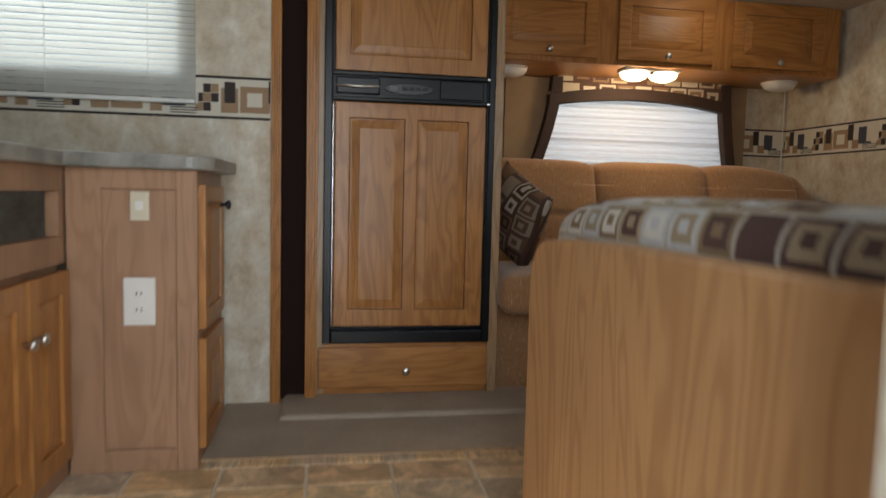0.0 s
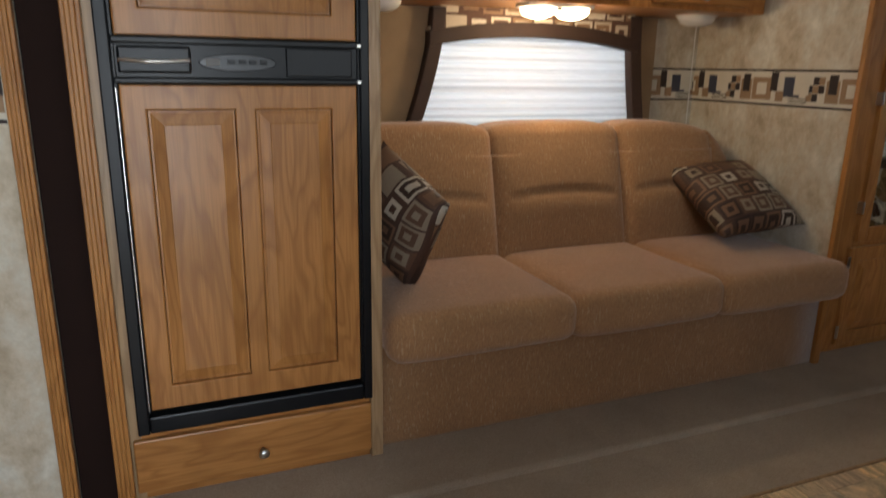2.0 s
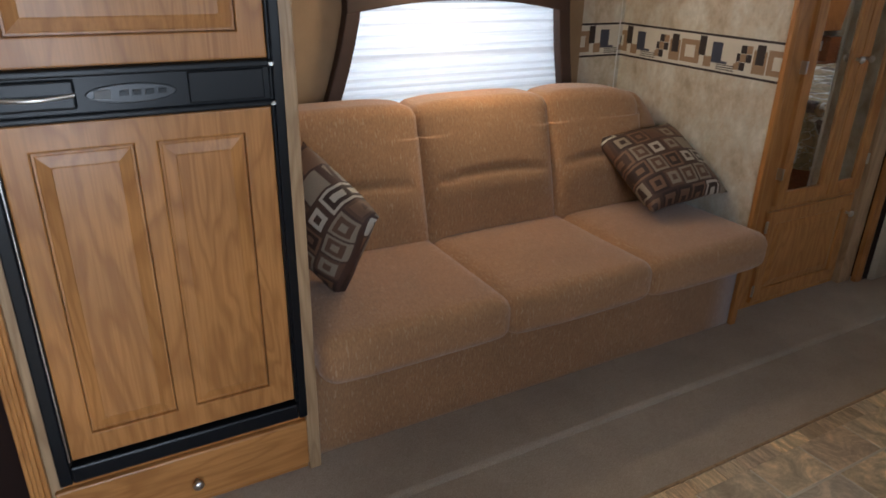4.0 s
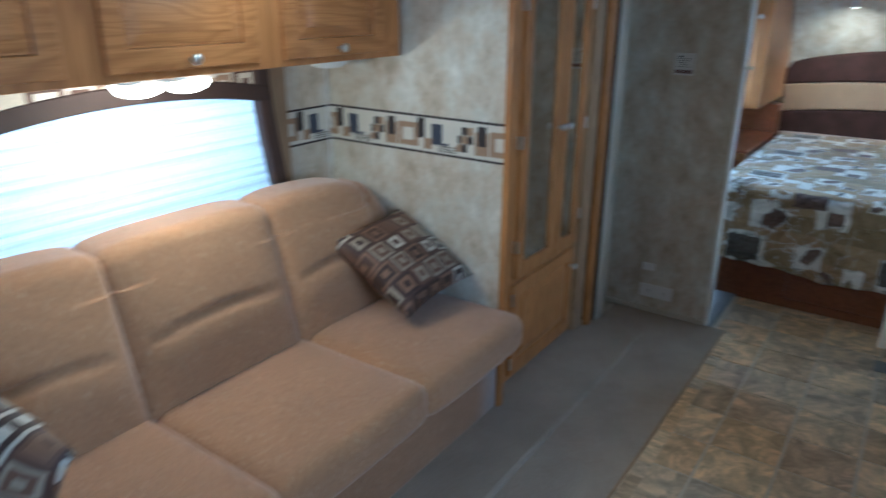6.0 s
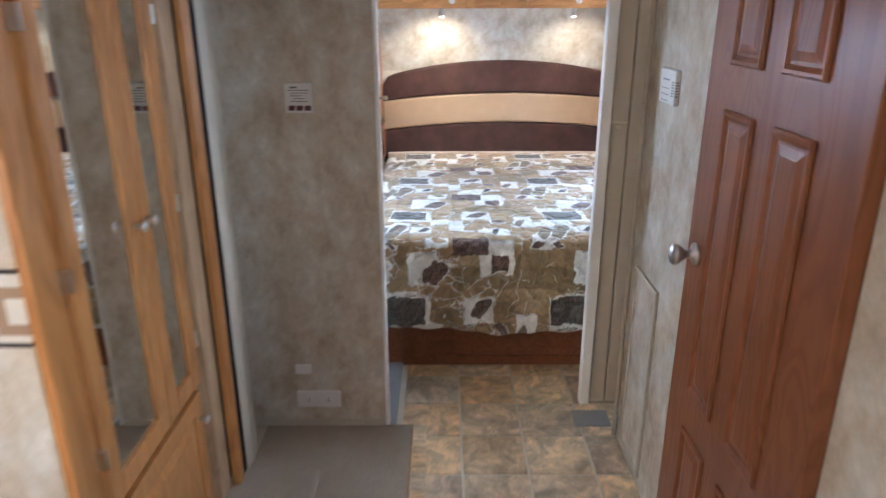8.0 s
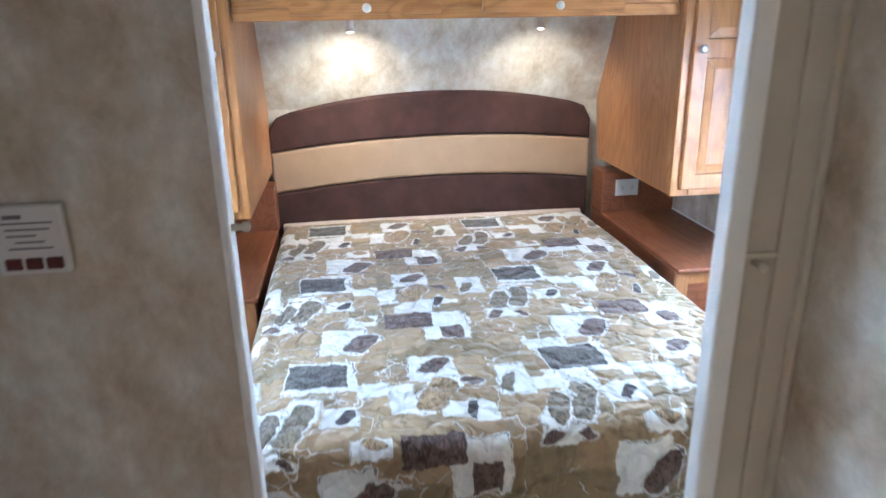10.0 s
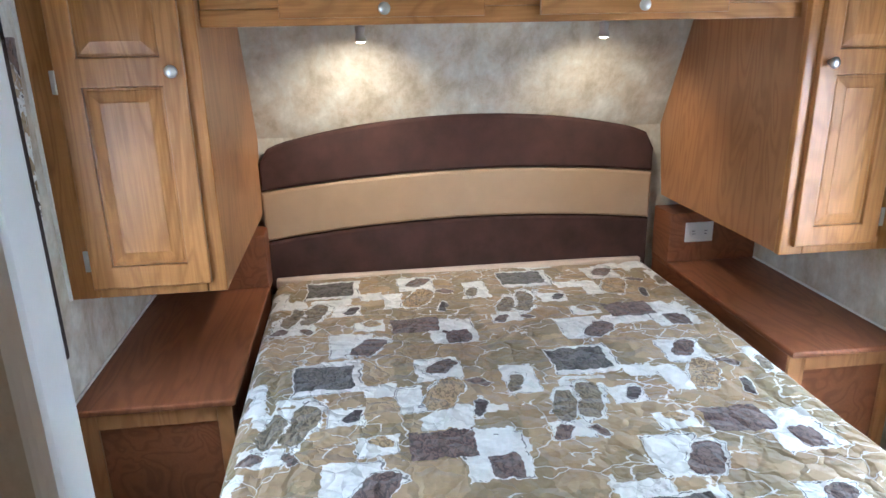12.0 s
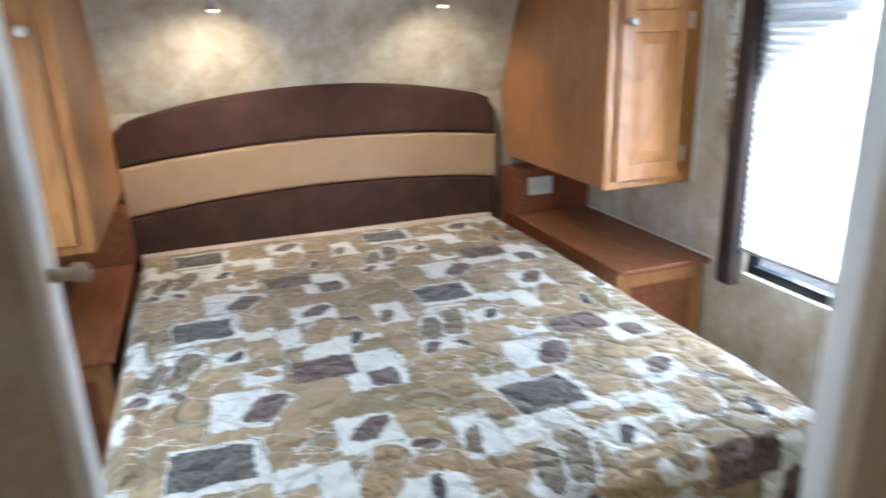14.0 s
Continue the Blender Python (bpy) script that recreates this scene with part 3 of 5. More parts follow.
def wall_with_holes(name, axis, at, thick, u0, u1, z0, z1, holes, mat, label):
    """A wall along x (axis 'y' normal) or along y (axis 'x' normal), pierced by holes (u0, u1, z0, z1)."""
    us = sorted({u0, u1, *[a for q in holes for a in q[:2]]})
    zs = sorted({z0, z1, *[a for q in holes for a in q[2:]]})
    bm = bmesh.new()
    for a, b in zip(us, us[1:]):
        for c, d in zip(zs, zs[1:]):
            if any(q[0] < (a + b) / 2 < q[1] and q[2] < (c + d) / 2 < q[3] for q in holes):
                continue
            if axis == "y":
                box(a, b, at, at + thick, c, d, 0, bm)
            else:
                box(at, at + thick, a, b, c, d, 0, bm)
    bmesh.ops.remove_doubles(bm, verts=bm.verts, dist=0.0005)
    seen = {}
    for f in bm.faces:
        seen.setdefault(tuple(round(x, 4) for x in f.calc_center_median()), []).append(f)
    bmesh.ops.delete(bm, geom=[f for fs in seen.values() if len(fs) > 1 for f in fs], context="FACES_ONLY")
    return tagged(mesh(name, bm, mat), label, "wall", kind="structure")


# ---- the large structure ----
TOP = 1.99
tagged(mesh("ground", box(-40, 40, -40, 40, -0.75, -0.7), ground_m), "pale gravel ground outside the trailer", "ground", kind="structure")
floor = tagged(mesh("floor", box(-2.0, 6.45, 0.40, 2.86, -0.06, -0.004), grout_m), "vinyl tile floor with pale grout lines", "floor", kind="structure")
tagged(mesh("slide_floor", box(-0.03, 3.70, 2.45, 3.66, -0.06, 0.022, 0.016), carpet_m), "raised slide-out floor in grey-brown carpet", "carpet", kind="structure")
tagged(mesh("carpet", box(-0.235, 3.995, 2.125, 2.72, -0.004, 0.005), carpet_m), "worn grey-brown carpet strip beside the tiles", "carpet", kind="structure")
tagged(mesh("carpet_edge", box(-0.235, 3.995, 2.118, 2.127, -0.004, 0.007, 0.002), pale_z), "thin worn strip where carpet meets tile", "trim", kind="structure")

wall_with_holes("wall_kitchen", "y", 2.665, 0.10, -2.0, -0.075, -0.05, TOP, [(-1.25, -0.40, 1.12, 1.76)], wall_m, "mottled beige papered wall with a window")
wall_with_holes("wall_slide_header", "y", 2.78, 0.08, -0.075, 3.80, 1.80, TOP, [], wall_m, "papered header above the slide-out")
wall_with_holes("wall_slide_end", "x", 2.68, 0.019, 2.728, 3.605, 0.0, 1.80, [], wall_m, "mottled beige papered end wall beside the sofa")
wall_with_holes("wall_slide_back", "y", 3.605, 0.06, 0.0, 3.82, -0.05, 1.84, [(1.08, 2.36, 0.72, 1.42)], wall_m, "papered back wall behind the sofa")
wall_with_holes("wall_slide_left", "x", -0.06, 0.05, 2.80, 3.605, -0.05, 1.84, [], wall_m, "plain papered wall behind the refrigerator")
wall_with_holes("wall_slide_right", "x", 3.80, 0.05, 2.80, 3.605, -0.05, 1.84, [], wall_m, "plain papered wall behind the wardrobe")
wall_with_holes("wall_bedroom_partition", "x", 4.0, 0.05, 2.232, 2.86, -0.05, TOP, [], wall_m, "mottled papered partition beside the bedroom doorway")
wall_with_holes("wall_partition_header", "x", 3.99, 0.06, 1.295, 2.235, 1.89, TOP, [], wall_m, "papered header above the bedroom doorway")
wall_with_holes("wall_bedroom_partition_right", "x", 3.935, 0.05, 0.42, 1.234, -0.05, TOP, [], wall_m, "papered bedroom wall behind the washroom")
wall_with_holes("wall_corner", "y", 2.802, 0.06, 3.70, 4.0, -0.05, TOP, [], wall_m, "narrow papered wall strip in the corner")
wall_with_holes("wall_hall", "y", 1.235, 0.06, 3.404, 3.933, -0.05, TOP, [], wall_m, "mottled papered hallway wall")
wall_with_holes("wall_hall_door_side", "y", 1.205, 0.06, 2.24, 2.67, -0.05, TOP, [], wall_m, "mottled papered wall beside the six-panel door")
wall_with_holes("wall_hall_header", "y", 1.235, 0.06, 2.67, 3.404, 1.92, TOP, [], wall_m, "papered header above the six-panel door")
wall_with_holes("wall_dinette", "x", 2.24, 0.05, 0.40, 1.205, -0.05, TOP, [], wall_m, "papered wall behind the dinette bench")
wall_with_holes("wall_entry", "y", 0.35, 0.07, -2.0, 6.45, -0.05, TOP, [(-0.20, 0.44, -0.05, 1.88), (0.85, 1.85, 0.92, 1.70), (4.62, 5.14, 0.69, 1.62)], wall_m, "papered side wall with the entry door opening and windows")
wall_with_holes("wall_bedroom_left", "y", 2.805, 0.06, 4.05, 6.45, -0.05, TOP, [(4.45, 5.19, 0.90, 1.62)], wall_m, "papered bedroom side wall with a window")
wall_with_holes("wall_rear", "x", -2.0, 0.06, 0.40, 2.70, -0.05, TOP, [], wall_m, "plain papered rear wall")
wall_with_holes("wall_bath", "y", 0.70, 0.05, 2.29, 4.2, -0.05, TOP, [], wall_m, "plain wall inside the closed washroom")
# the front wall leans inwards towards the top
bm = prism([(6.30, -0.05), (6.45, -0.05), (6.45, TOP), (5.86, TOP), (6.09, 1.65), (6.297, 1.24)], 0.42, 2.805)
tagged(mesh("wall_front", bm, wall_m), "mottled beige papered front wall leaning inwards", "wall", kind="structure")
tagged(mesh("ceiling", box(-2.0, 6.45, 0.35, 2.86, TOP, TOP + 0.05), ceiling_m), "plain pale vinyl ceiling", "ceiling", kind="structure")
tagged(mesh("ceiling_slide", box(-0.06, 3.85, 2.70, 3.66, 1.768, 1.80), ceiling_m), "low plain ceiling of the slide-out", "ceiling", kind="structure")

# slide-out mouldings and seals
def moulding(name, x0, x1, y, z0, z1, label, mat=oak_z):
    n = 4
    w = (x1 - x0) / n
    bm = bmesh.new()
    for k in range(n):
        box(x0 + k * w, x0 + (k + 1) * w, y - (0.012, 0.016, 0.019, 0.015)[k], y + 0.012, z0, z1, 0.0025, bm)
    return tagged(mesh(name, bm, mat), label, "trim", kind="structure")


moulding("trim_slide_left_outer", -0.077, -0.04, 2.665, 0.005, TOP, "stepped oak moulding at the slide opening")
tagged(mesh("trim_seal_left", box(-0.042, 0.052, 2.70, 2.76, 0.005, TOP, 0.004), seal_m), "dark brown vertical slide-out seal", "trim", kind="structure")
moulding("trim_slide_left_inner", 0.05, 0.092, 2.665, 0.022, TOP, "stepped oak moulding beside the refrigerator")
moulding("trim_slide_right", 3.59, 3.64, 2.735, 0.022, TOP, "stepped oak moulding beside the wardrobe")
tagged(mesh("trim_stile_right", box(3.497, 3.592, 2.752, 2.80, 0.022, 1.768, 0.003), pale_z), "plain pale oak stile beside the wardrobe", "trim", kind="structure")
tagged(mesh("trim_seal_right", box(3.642, 3.70, 2.725, 2.80, 0.005, TOP, 0.004), seal_m), "dark brown vertical slide-out seal", "trim", kind="structure")
tagged(mesh("trim_corner_beige", prism([(3.702, 2.80), (3.702, 2.742), (3.715, 2.725), (3.75, 2.716), (3.83, 2.722), (3.88, 2.745), (3.915, 2.77), (3.93, 2.80)], 0.005, TOP, 0, "xy"), trim_beige_m), "rounded beige corner moulding", "trim", kind="structure")

tagged(mesh("trim_wardrobe_edge", box(2.668, 2.7, 2.706, 2.727, 0.022, 1.768, 0.003), oak_z), "oak edge strip where the papered wall meets the wardrobe", "trim", kind="structure")

# bedroom doorway
def post(name, x0, x1, y0, y1, mat, label, z1=1.86, z0=0.0):
    return tagged(mesh(name, box(x0, x1, y0, y1, z0, z1, 0.006), mat), label, "trim", kind="structure")


post("trim_jamb_left", 3.992, 4.038, 2.216, 2.232, trim_white_m, "white painted door jamb")
post("trim_jamb_right", 3.915, 3.955, 1.416, 1.456, trim_white_m, "white painted door jamb", z0=0.15)
post("trim_jamb_reveal", 3.936, 3.966, 1.352, 1.415, trim_beige_m, "beige folding door edge by the jamb", 1.90, 0.15)
post("trim_jamb_fold", 3.940, 3.966, 1.297, 1.349, trim_beige_m, "beige folded door leaf by the jamb", 1.90, 0.15)
post("trim_hall_corner", 3.918, 3.935, 1.297, 1.312, trim_beige_m, "thin beige corner moulding", 1.90)
tagged(mesh("trim_jamb_head", box(3.975, 4.06, 1.297, 2.232, 1.86, 1.888, 0.004), oak_y), "oak head trim above the doorway", "trim", kind="structure")
tagged(mesh("trim_dinette_corner", box(2.225, 2.25, 1.255, 1.276, 0.0, TOP, 0.005), trim_white_m), "white corner moulding at the hall", "trim", kind="structure")
for at, label in (((4.005, 2.20, 1.337), "white plastic door catch on the jamb"), ((3.936, 1.39, 1.25), "white plastic door catch on the folding door")):
    tagged(mesh("door_catch", lathe([(0.006, 0), (0.005, 0.016), (0.008, 0.02), (0.008, 0.028), (0.004, 0.03)], (at[0], at[1] + (0.018 if at[1] > 2 else 0), at[2]), "-y" if at[1] > 2 else "-x"), ivory_m, True), label, "door catch")

tagged(mesh("door_latch_bar", box(3.9295, 3.9355, 1.355, 1.415, 1.258, 1.268, 0.002), ivory_m), "short ivory latch bar across the folding door edge", "latch")

for y in (2.8015, 0.4225):
    tagged(mesh("trim_bead", box(5.285, 6.12, y - 0.003, y + 0.003, 0.698, 0.706, 0.001), trim_white_m), "thin white sealing bead along the wall", "trim", kind="structure")
    tagged(mesh("trim_bead", box(5.418, 5.428, y - 0.004, y + 0.004, 0.955, TOP, 0.001), trim_white_m), "thin white sealing bead beside the cabinet", "trim", kind="structure")
tagged(mesh("carpet_bedroom_left", box(4.0, 6.3, 2.19, 2.80, -0.004, 0.006, 0.002), blue_carpet_m), "blue-grey carpet beside the bed", "carpet", kind="structure")
tagged(mesh("carpet_bedroom_right", box(4.25, 6.3, 0.425, 1.24, -0.004, 0.006, 0.002), blue_carpet_m), "blue-grey carpet beside the bed", "carpet", kind="structure")
tagged(mesh("carpet_patch", box(3.985, 4.10, 1.297, 1.448, -0.004, 0.006, 0.002), blue_carpet_m), "small grey carpet piece by the door jamb", "carpet", kind="structure")

# skirting strip along the partition
tagged(mesh("baseboard", box(3.985, 4.0, 2.24, 2.80, 0.005, 0.03, 0.003), trim_beige_m), "thin beige skirting strip", "trim", kind="structure")


# ---- printed wall border ----
def border(name, way, at, length, z0=1.055, z1=1.207, seed=3):
    """A paper border of nested blocks between two dark lines."""
    rng = random.Random(seed)
    bm, h, m = bmesh.new(), z1 - z0, facing(way, at)
    box(0, length, -0.0015, 0, 0, h, 0, bm, mi=0)
    for v in (0, h - 0.009):
        box(0, length, -0.0028, -0.0015, v, v + 0.009, 0, bm, mi=2)
    def flat(u0, u1, v0, v1, k, d):
        u0, u1 = max(0, u0), min(length, u1)
        if u1 - u0 > 0.003:
            box(u0, u1, -0.0016 - 0.0006 * d, -0.0015, v0, v1, 0, bm, mi=k)
    lo, hi = 0.012, h - 0.012
    u, k = -rng.uniform(0, 0.1), 0
    while u < length:
        kind = k % 5
        if kind == 0:
            flat(u, u + 0.105, lo + 0.012, hi - 0.022, 1, 1)
            flat(u + 0.025, u + 0.078, lo + 0.034, hi - 0.044, 0, 2)
            u += 0.10
        elif kind == 1:
            flat(u, u + 0.034, lo + 0.05, hi, 2, 3)
            flat(u + 0.03, u + 0.07, lo + 0.008, lo + 0.05, 1, 2)
            u += 0.068
        elif kind == 2:
            flat(u, u + 0.082, lo + 0.028, hi - 0.018, 3, 1)
            flat(u + 0.052, u + 0.125, lo + 0.038, hi - 0.002, 0, 2)
            for j in range(3):
                flat(u + 0.03, u + 0.12, lo + 0.004 + j * 0.009, lo + 0.0075 + j * 0.009, 2, 3)
            u += 0.115
        elif kind == 3:
            for i, j, c in ((0, 0, 1), (1, 0, 2), (0, 1, 2), (1, 1, 1), (2, 1, 2), (1, 2, 2), (2, 2, 1)):
                flat(u + i * 0.027, u + i * 0.027 + 0.026, lo + 0.014 + j * 0.033, lo + 0.045 + j * 0.033, c, 1)
            u += 0.088
        else:
            flat(u, u + 0.06, lo + 0.01, hi - 0.03, 1, 1)
            flat(u + 0.012, u + 0.05, lo + 0.045, hi - 0.008, 2, 2)
            u += 0.066
        k += 1
    bm.transform(m)
    return tagged(mesh(name, bm, [b_cream, b_tan, b_dark, b_slate]), "paper border of cream, tan and dark squares", "wall border", kind="structure")


border("border_slide_end", "-x", (2.68, 3.604, 1.055), 0.875, seed=5)
border("border_slide_right", "-y", (2.40, 3.605, 1.055), 0.278, seed=8)
border("border_slide_left", "-y", (0.84, 3.605, 1.055), 0.22, seed=9)
border("border_kitchen", "-y", (-1.45, 2.665, 1.052), 1.37, seed=12)
border("border_dinette", "-x", (2.24, 1.253, 1.048), 0.83, seed=4)


# ---- kitchen ----
def kitchen():
    end = thing("corner_cabinet", (-0.4, 2.25, 0), "tall pinkish oak counter cabinet with a framed end panel", "cabinet")
    bm = box(-0.565, -0.228, 2.072, 2.50, 0, 0.85)
    part("body", bm, kitchen_wood, end)
    bm = bmesh.new()
    for a in ((-0.565, -0.475, 0, 0.85), (-0.281, -0.226, 0, 0.85), (-0.475, -0.281, 0.795, 0.85), (-0.475, -0.281, 0, 0.064)):
        box(a[0], a[1], 2.062, 2.074, a[2], a[3], 0.002, bm)
    part("face_frame", bm, kitchen_wood, end)
    bm = box(-0.471, -0.285, 2.068, 2.0735, 0.068, 0.791, 0.001)
    part("panel", bm, kitchen_wood, end)
    panel_door(end, "door", "x", (-0.228, 2.10, 0.40), 0.34, 0.41, [(0.05, 0.29, 0.05, 0.36)], oak_z, knob=(0.26, 0.35), knob_mat=dark_metal_m)
    panel_door(end, "door", "x", (-0.228, 2.10, 0.05), 0.34, 0.32, [(0.05, 0.29, 0.05, 0.27)], oak_z)

    sw = thing("light_switch", (-0.386, 2.06, 0.758), "ivory toggle light switch on the end panel", "light switch")
    part("plate", box(-0.401, -0.351, 2.0585, 2.0662, 0.708, 0.789, 0.0035), ivory_m, sw)
    part("surround", box(-0.391, -0.361, 2.0565, 2.0595, 0.724, 0.773, 0.001), ivory_m, sw)
    part("rocker", box(-0.386, -0.366, 2.0525, 2.0575, 0.738, 0.762, 0.002), white_m, sw)
    for z in (0.716, 0.781):
        part("screw", lathe([(0.0025, 0), (0.002, 0.0012)], (-0.376, 2.0585, z), "-y", 10), nickel_m, sw)
    outlet("-y", (-0.379, 2.066, 0.485), 0.084, 0.134)

    run = thing("base_cabinet", (-0.9, 1.5, 0), "dark-lit oak base cabinet with an open drawer slot", "cabinet")
    bm = bmesh.new()
    box(-1.10, -0.585, 0.95, 2.05, 0, 0.62, 0, bm)
    box(-1.10, -0.60, 0.95, 2.05, 0.80, 0.85, 0, bm)
    box(-1.10, -0.90, 0.95, 2.05, 0.62, 0.80, 0, bm)
    part("body", bm, kitchen_wood, run)
    bm = bmesh.new()
    box(-0.60, -0.568, 0.95, 2.06, 0.785, 0.85, 0.002, bm)
    box(-0.60, -0.568, 0.95, 2.06, 0.59, 0.665, 0.002, bm)
    for y in (0.95, 1.44, 2.02):
        box(-0.60, -0.568, y, y + 0.04, 0.665, 0.785, 0.002, bm)
    box(-0.60, -0.568, 0.95, 2.06, 0.0, 0.07, 0.002, bm)
    part("face_frame", bm, kitchen_wood, run)
    for y, w in ((1.335, 0.44), (1.79, 0.25)):
        panel_door(run, "door", "x", (-0.568, y, 0.06), w, 0.515, [(0.055, w - 0.055, 0.06, 0.455)], oak_z, knob=((0.415 if y < 1.5 else 0.022), 0.375))

    top = thing("countertop", (-0.7, 1.8, 0.85), "grey speckled laminate countertop with a rounded corner", "countertop")
    pts = [(-1.12, 0.93), (-0.54, 0.93), (-0.54, 1.98), (-0.50, 2.02)]
    pts += [(-0.247 + 0.065 * math.cos(a), 2.105 + 0.075 * math.sin(a)) for a in np.linspace(-math.pi / 2, 0, 8)]
    pts += [(-0.182, 2.52), (-0.28, 2.663), (-1.12, 2.663)]
    part("slab", prism(pts, 0.85, 0.89, 0.006, "xy"), counter_m, top)
    part("backsplash", box(-1.12, -0.285, 2.652, 2.664, 0.89, 0.902, 0.003), counter_m, top, "low grey strip along the wall")

    bl = thing("window_blind", (-0.8, 2.65, 1.42), "white slatted blind lowered over the kitchen window", "blind")
    part("headrail", box(-1.30, -0.335, 2.615, 2.655, 1.77, 1.80, 0.003), slat_m, bl)
    z = 1.128
    while z < 1.765:
        bm = bmesh.new()
        rows = []
        for k in range(5):
            a = (k / 4 - 0.5)
            rows.append([bm.verts.new((x, 2.638 + a * 0.013, z + a * 0.0225 + 0.0015 * math.cos(a * 3))) for x in (-1.30, -0.335)])
        for r0, r1 in zip(rows, rows[1:]):
            bm.faces.new((r0[0], r0[1], r1[1], r1[0]))
        bmesh.ops.solidify(bm, geom=bm.faces[:], thickness=0.0012)
        part("slat", bm, slat_m, bl)
        z += 0.0215
    part("bottom_rail", box(-1.30, -0.335, 2.626, 2.65, 1.098, 1.114, 0.004), slat_m, bl)
    for x in (-1.15, -0.82, -0.49):
        part("ladder_cord", box(x - 0.001, x + 0.001, 2.623, 2.626, 1.10, 1.77), slat_m, bl)


def outlet(way, at, w, h, label="white double wall outlet", flat=False):
    o = thing("wall_outlet", at, label, "outlet")
    m = facing(way, at)
    bm = box(-w / 2, w / 2, -0.007, 0, -h / 2, h / 2, 0.003)
    bm.transform(m)
    part("plate", bm, white_m, o)
    for s in (-1, 1):
        du, dv = (s * w * 0.22, 0) if flat else (0, s * h * 0.17)
        bm = lathe([(min(w, h) * 0.2, 0), (min(w, h) * 0.2, 0.0025), (min(w, h) * 0.17, 0.003)], (0, 0, 0), "-y", 16)
        bm.transform(Matrix.Translation((du, -0.0065, dv)))
        bm.transform(m)
        part("socket", bm, white_m, o)
        bm = bmesh.new()
        for a in (-1, 1):
            if flat:
                box(du - 0.006, du + 0.006, -0.0104, -0.0092, a * 0.006 - 0.0012, a * 0.006 + 0.0012, 0, bm)
            else:
                box(a * 0.006 - 0.0012, a * 0.006 + 0.0012, -0.0104, -0.0092, dv - 0.005, dv + 0.006, 0, bm)
        bm.transform(m)
        part("slots", bm, black_m, o)
    return o


# ---- refrigerator ----
def refrigerator():
    cab = thing("refrigerator_cabinet", (0.44, 2.9, 0.022), "oak cabinet built round the refrigerator", "cabinet")
    bm = bmesh.new()
    box(0.09, 0.118, 2.688, 3.58, 0.022, 1.768, 0.002, bm)
    part("side_panel", bm, pale_z, cab)
    part("side_panel", box(0.757, 0.795, 2.675, 3.58, 0.022, 1.768, 0.004), pale_z, cab)
    part("rail", box(0.09, 0.757, 2.692, 2.72, 0.022, 0.058, 0.002), oak_x, cab)
    part("rail", box(0.118, 0.757, 2.69, 2.72, 0.205, 0.222, 0.002), oak_x, cab)
    dr = part("drawer_front", box(0.098, 0.757, 2.672, 2.692, 0.05, 0.207, 0.005), oak_x, cab)
    part("knob", lathe(KNOB, (0.433, 2.672, 0.118), "-y"), nickel_m, dr, "round brushed nickel knob", True)

    fr = thing("refrigerator", (0.44, 2.9, 0.222), "two-door refrigerator in black with oak door panels", "refrigerator")
    bm = bmesh.new()
    box(0.118, 0.757, 2.72, 3.4, 0.222, 1.766, 0, bm)
    part("case", bm, black_m, fr)
    bm = bmesh.new()
    box(0.113, 0.143, 2.672, 2.72, 0.222, 1.766, 0.004, bm)
    box(0.736, 0.762, 2.672, 2.72, 0.222, 1.766, 0.004, bm)
    box(0.143, 0.736, 2.674, 2.72, 0.222, 0.272, 0.006, bm)
    part("frame", bm, black_m, fr)
    panel_door(fr, "lower_door", "-y", (0.152, 2.708, 0.288), 0.576, 0.85, [(0.057, 0.262, 0.066, 0.79), (0.312, 0.508, 0.066, 0.79)], oak_z, t=0.028)
    panel_door(fr, "freezer_door", "-y", (0.152, 2.708, 1.252), 0.576, 0.50, [(0.057, 0.512, 0.062, 0.445)], oak_z, t=0.028)
    for x0, x1 in ((0.143, 0.151), (0.729, 0.736)):
        part("door_edge", box(x0, x1, 2.676, 2.72, 0.28, 1.766, 0.002), black_m, fr)
    part("edge_strip", box(0.1448, 0.1478, 2.6735, 2.68, 0.29, 1.13, 0.001), nickel_m, fr, "thin bright metal strip")
    strip = part("control_strip", box(0.143, 0.736, 2.682, 2.72, 1.142, 1.248, 0.004), black_m, fr)
    part("top_lip", box(0.143, 0.736, 2.670, 2.70, 1.232, 1.250, 0.005), black_m, strip)
    part("bottom_lip", box(0.143, 0.736, 2.670, 2.70, 1.140, 1.156, 0.005), black_m, strip)
    bm = prism([(0.335 + 0.092 + 0.092 * math.cos(a), 1.192 + 0.021 * math.sin(a)) for a in np.linspace(0, 2 * math.pi, 28, endpoint=False)], 2.677, 2.684, 0.002)
    part("control_panel", bm, dark_metal_m, strip)
    part("display", box(0.352, 0.385, 2.674, 2.678, 1.184, 1.202, 0.001), ink_m, strip, "small pale display window")
    for k in range(4):
        part("button", box(0.402 + k * 0.026, 0.420 + k * 0.026, 2.674, 2.678, 1.188, 1.199, 0.001), black_m, strip)
    part("handle_recess", box(0.155, 0.318, 2.672, 2.684, 1.165, 1.228, 0.006), black_m, strip)
    bm = bmesh.new()
    rows = []
    for k in range(13):
        u = k / 12
        rows.append((0.156 + 0.16 * u, 2.668 - 0.014 * math.sin(math.pi * u), 1.196 - 0.004 * math.sin(math.pi * u)))
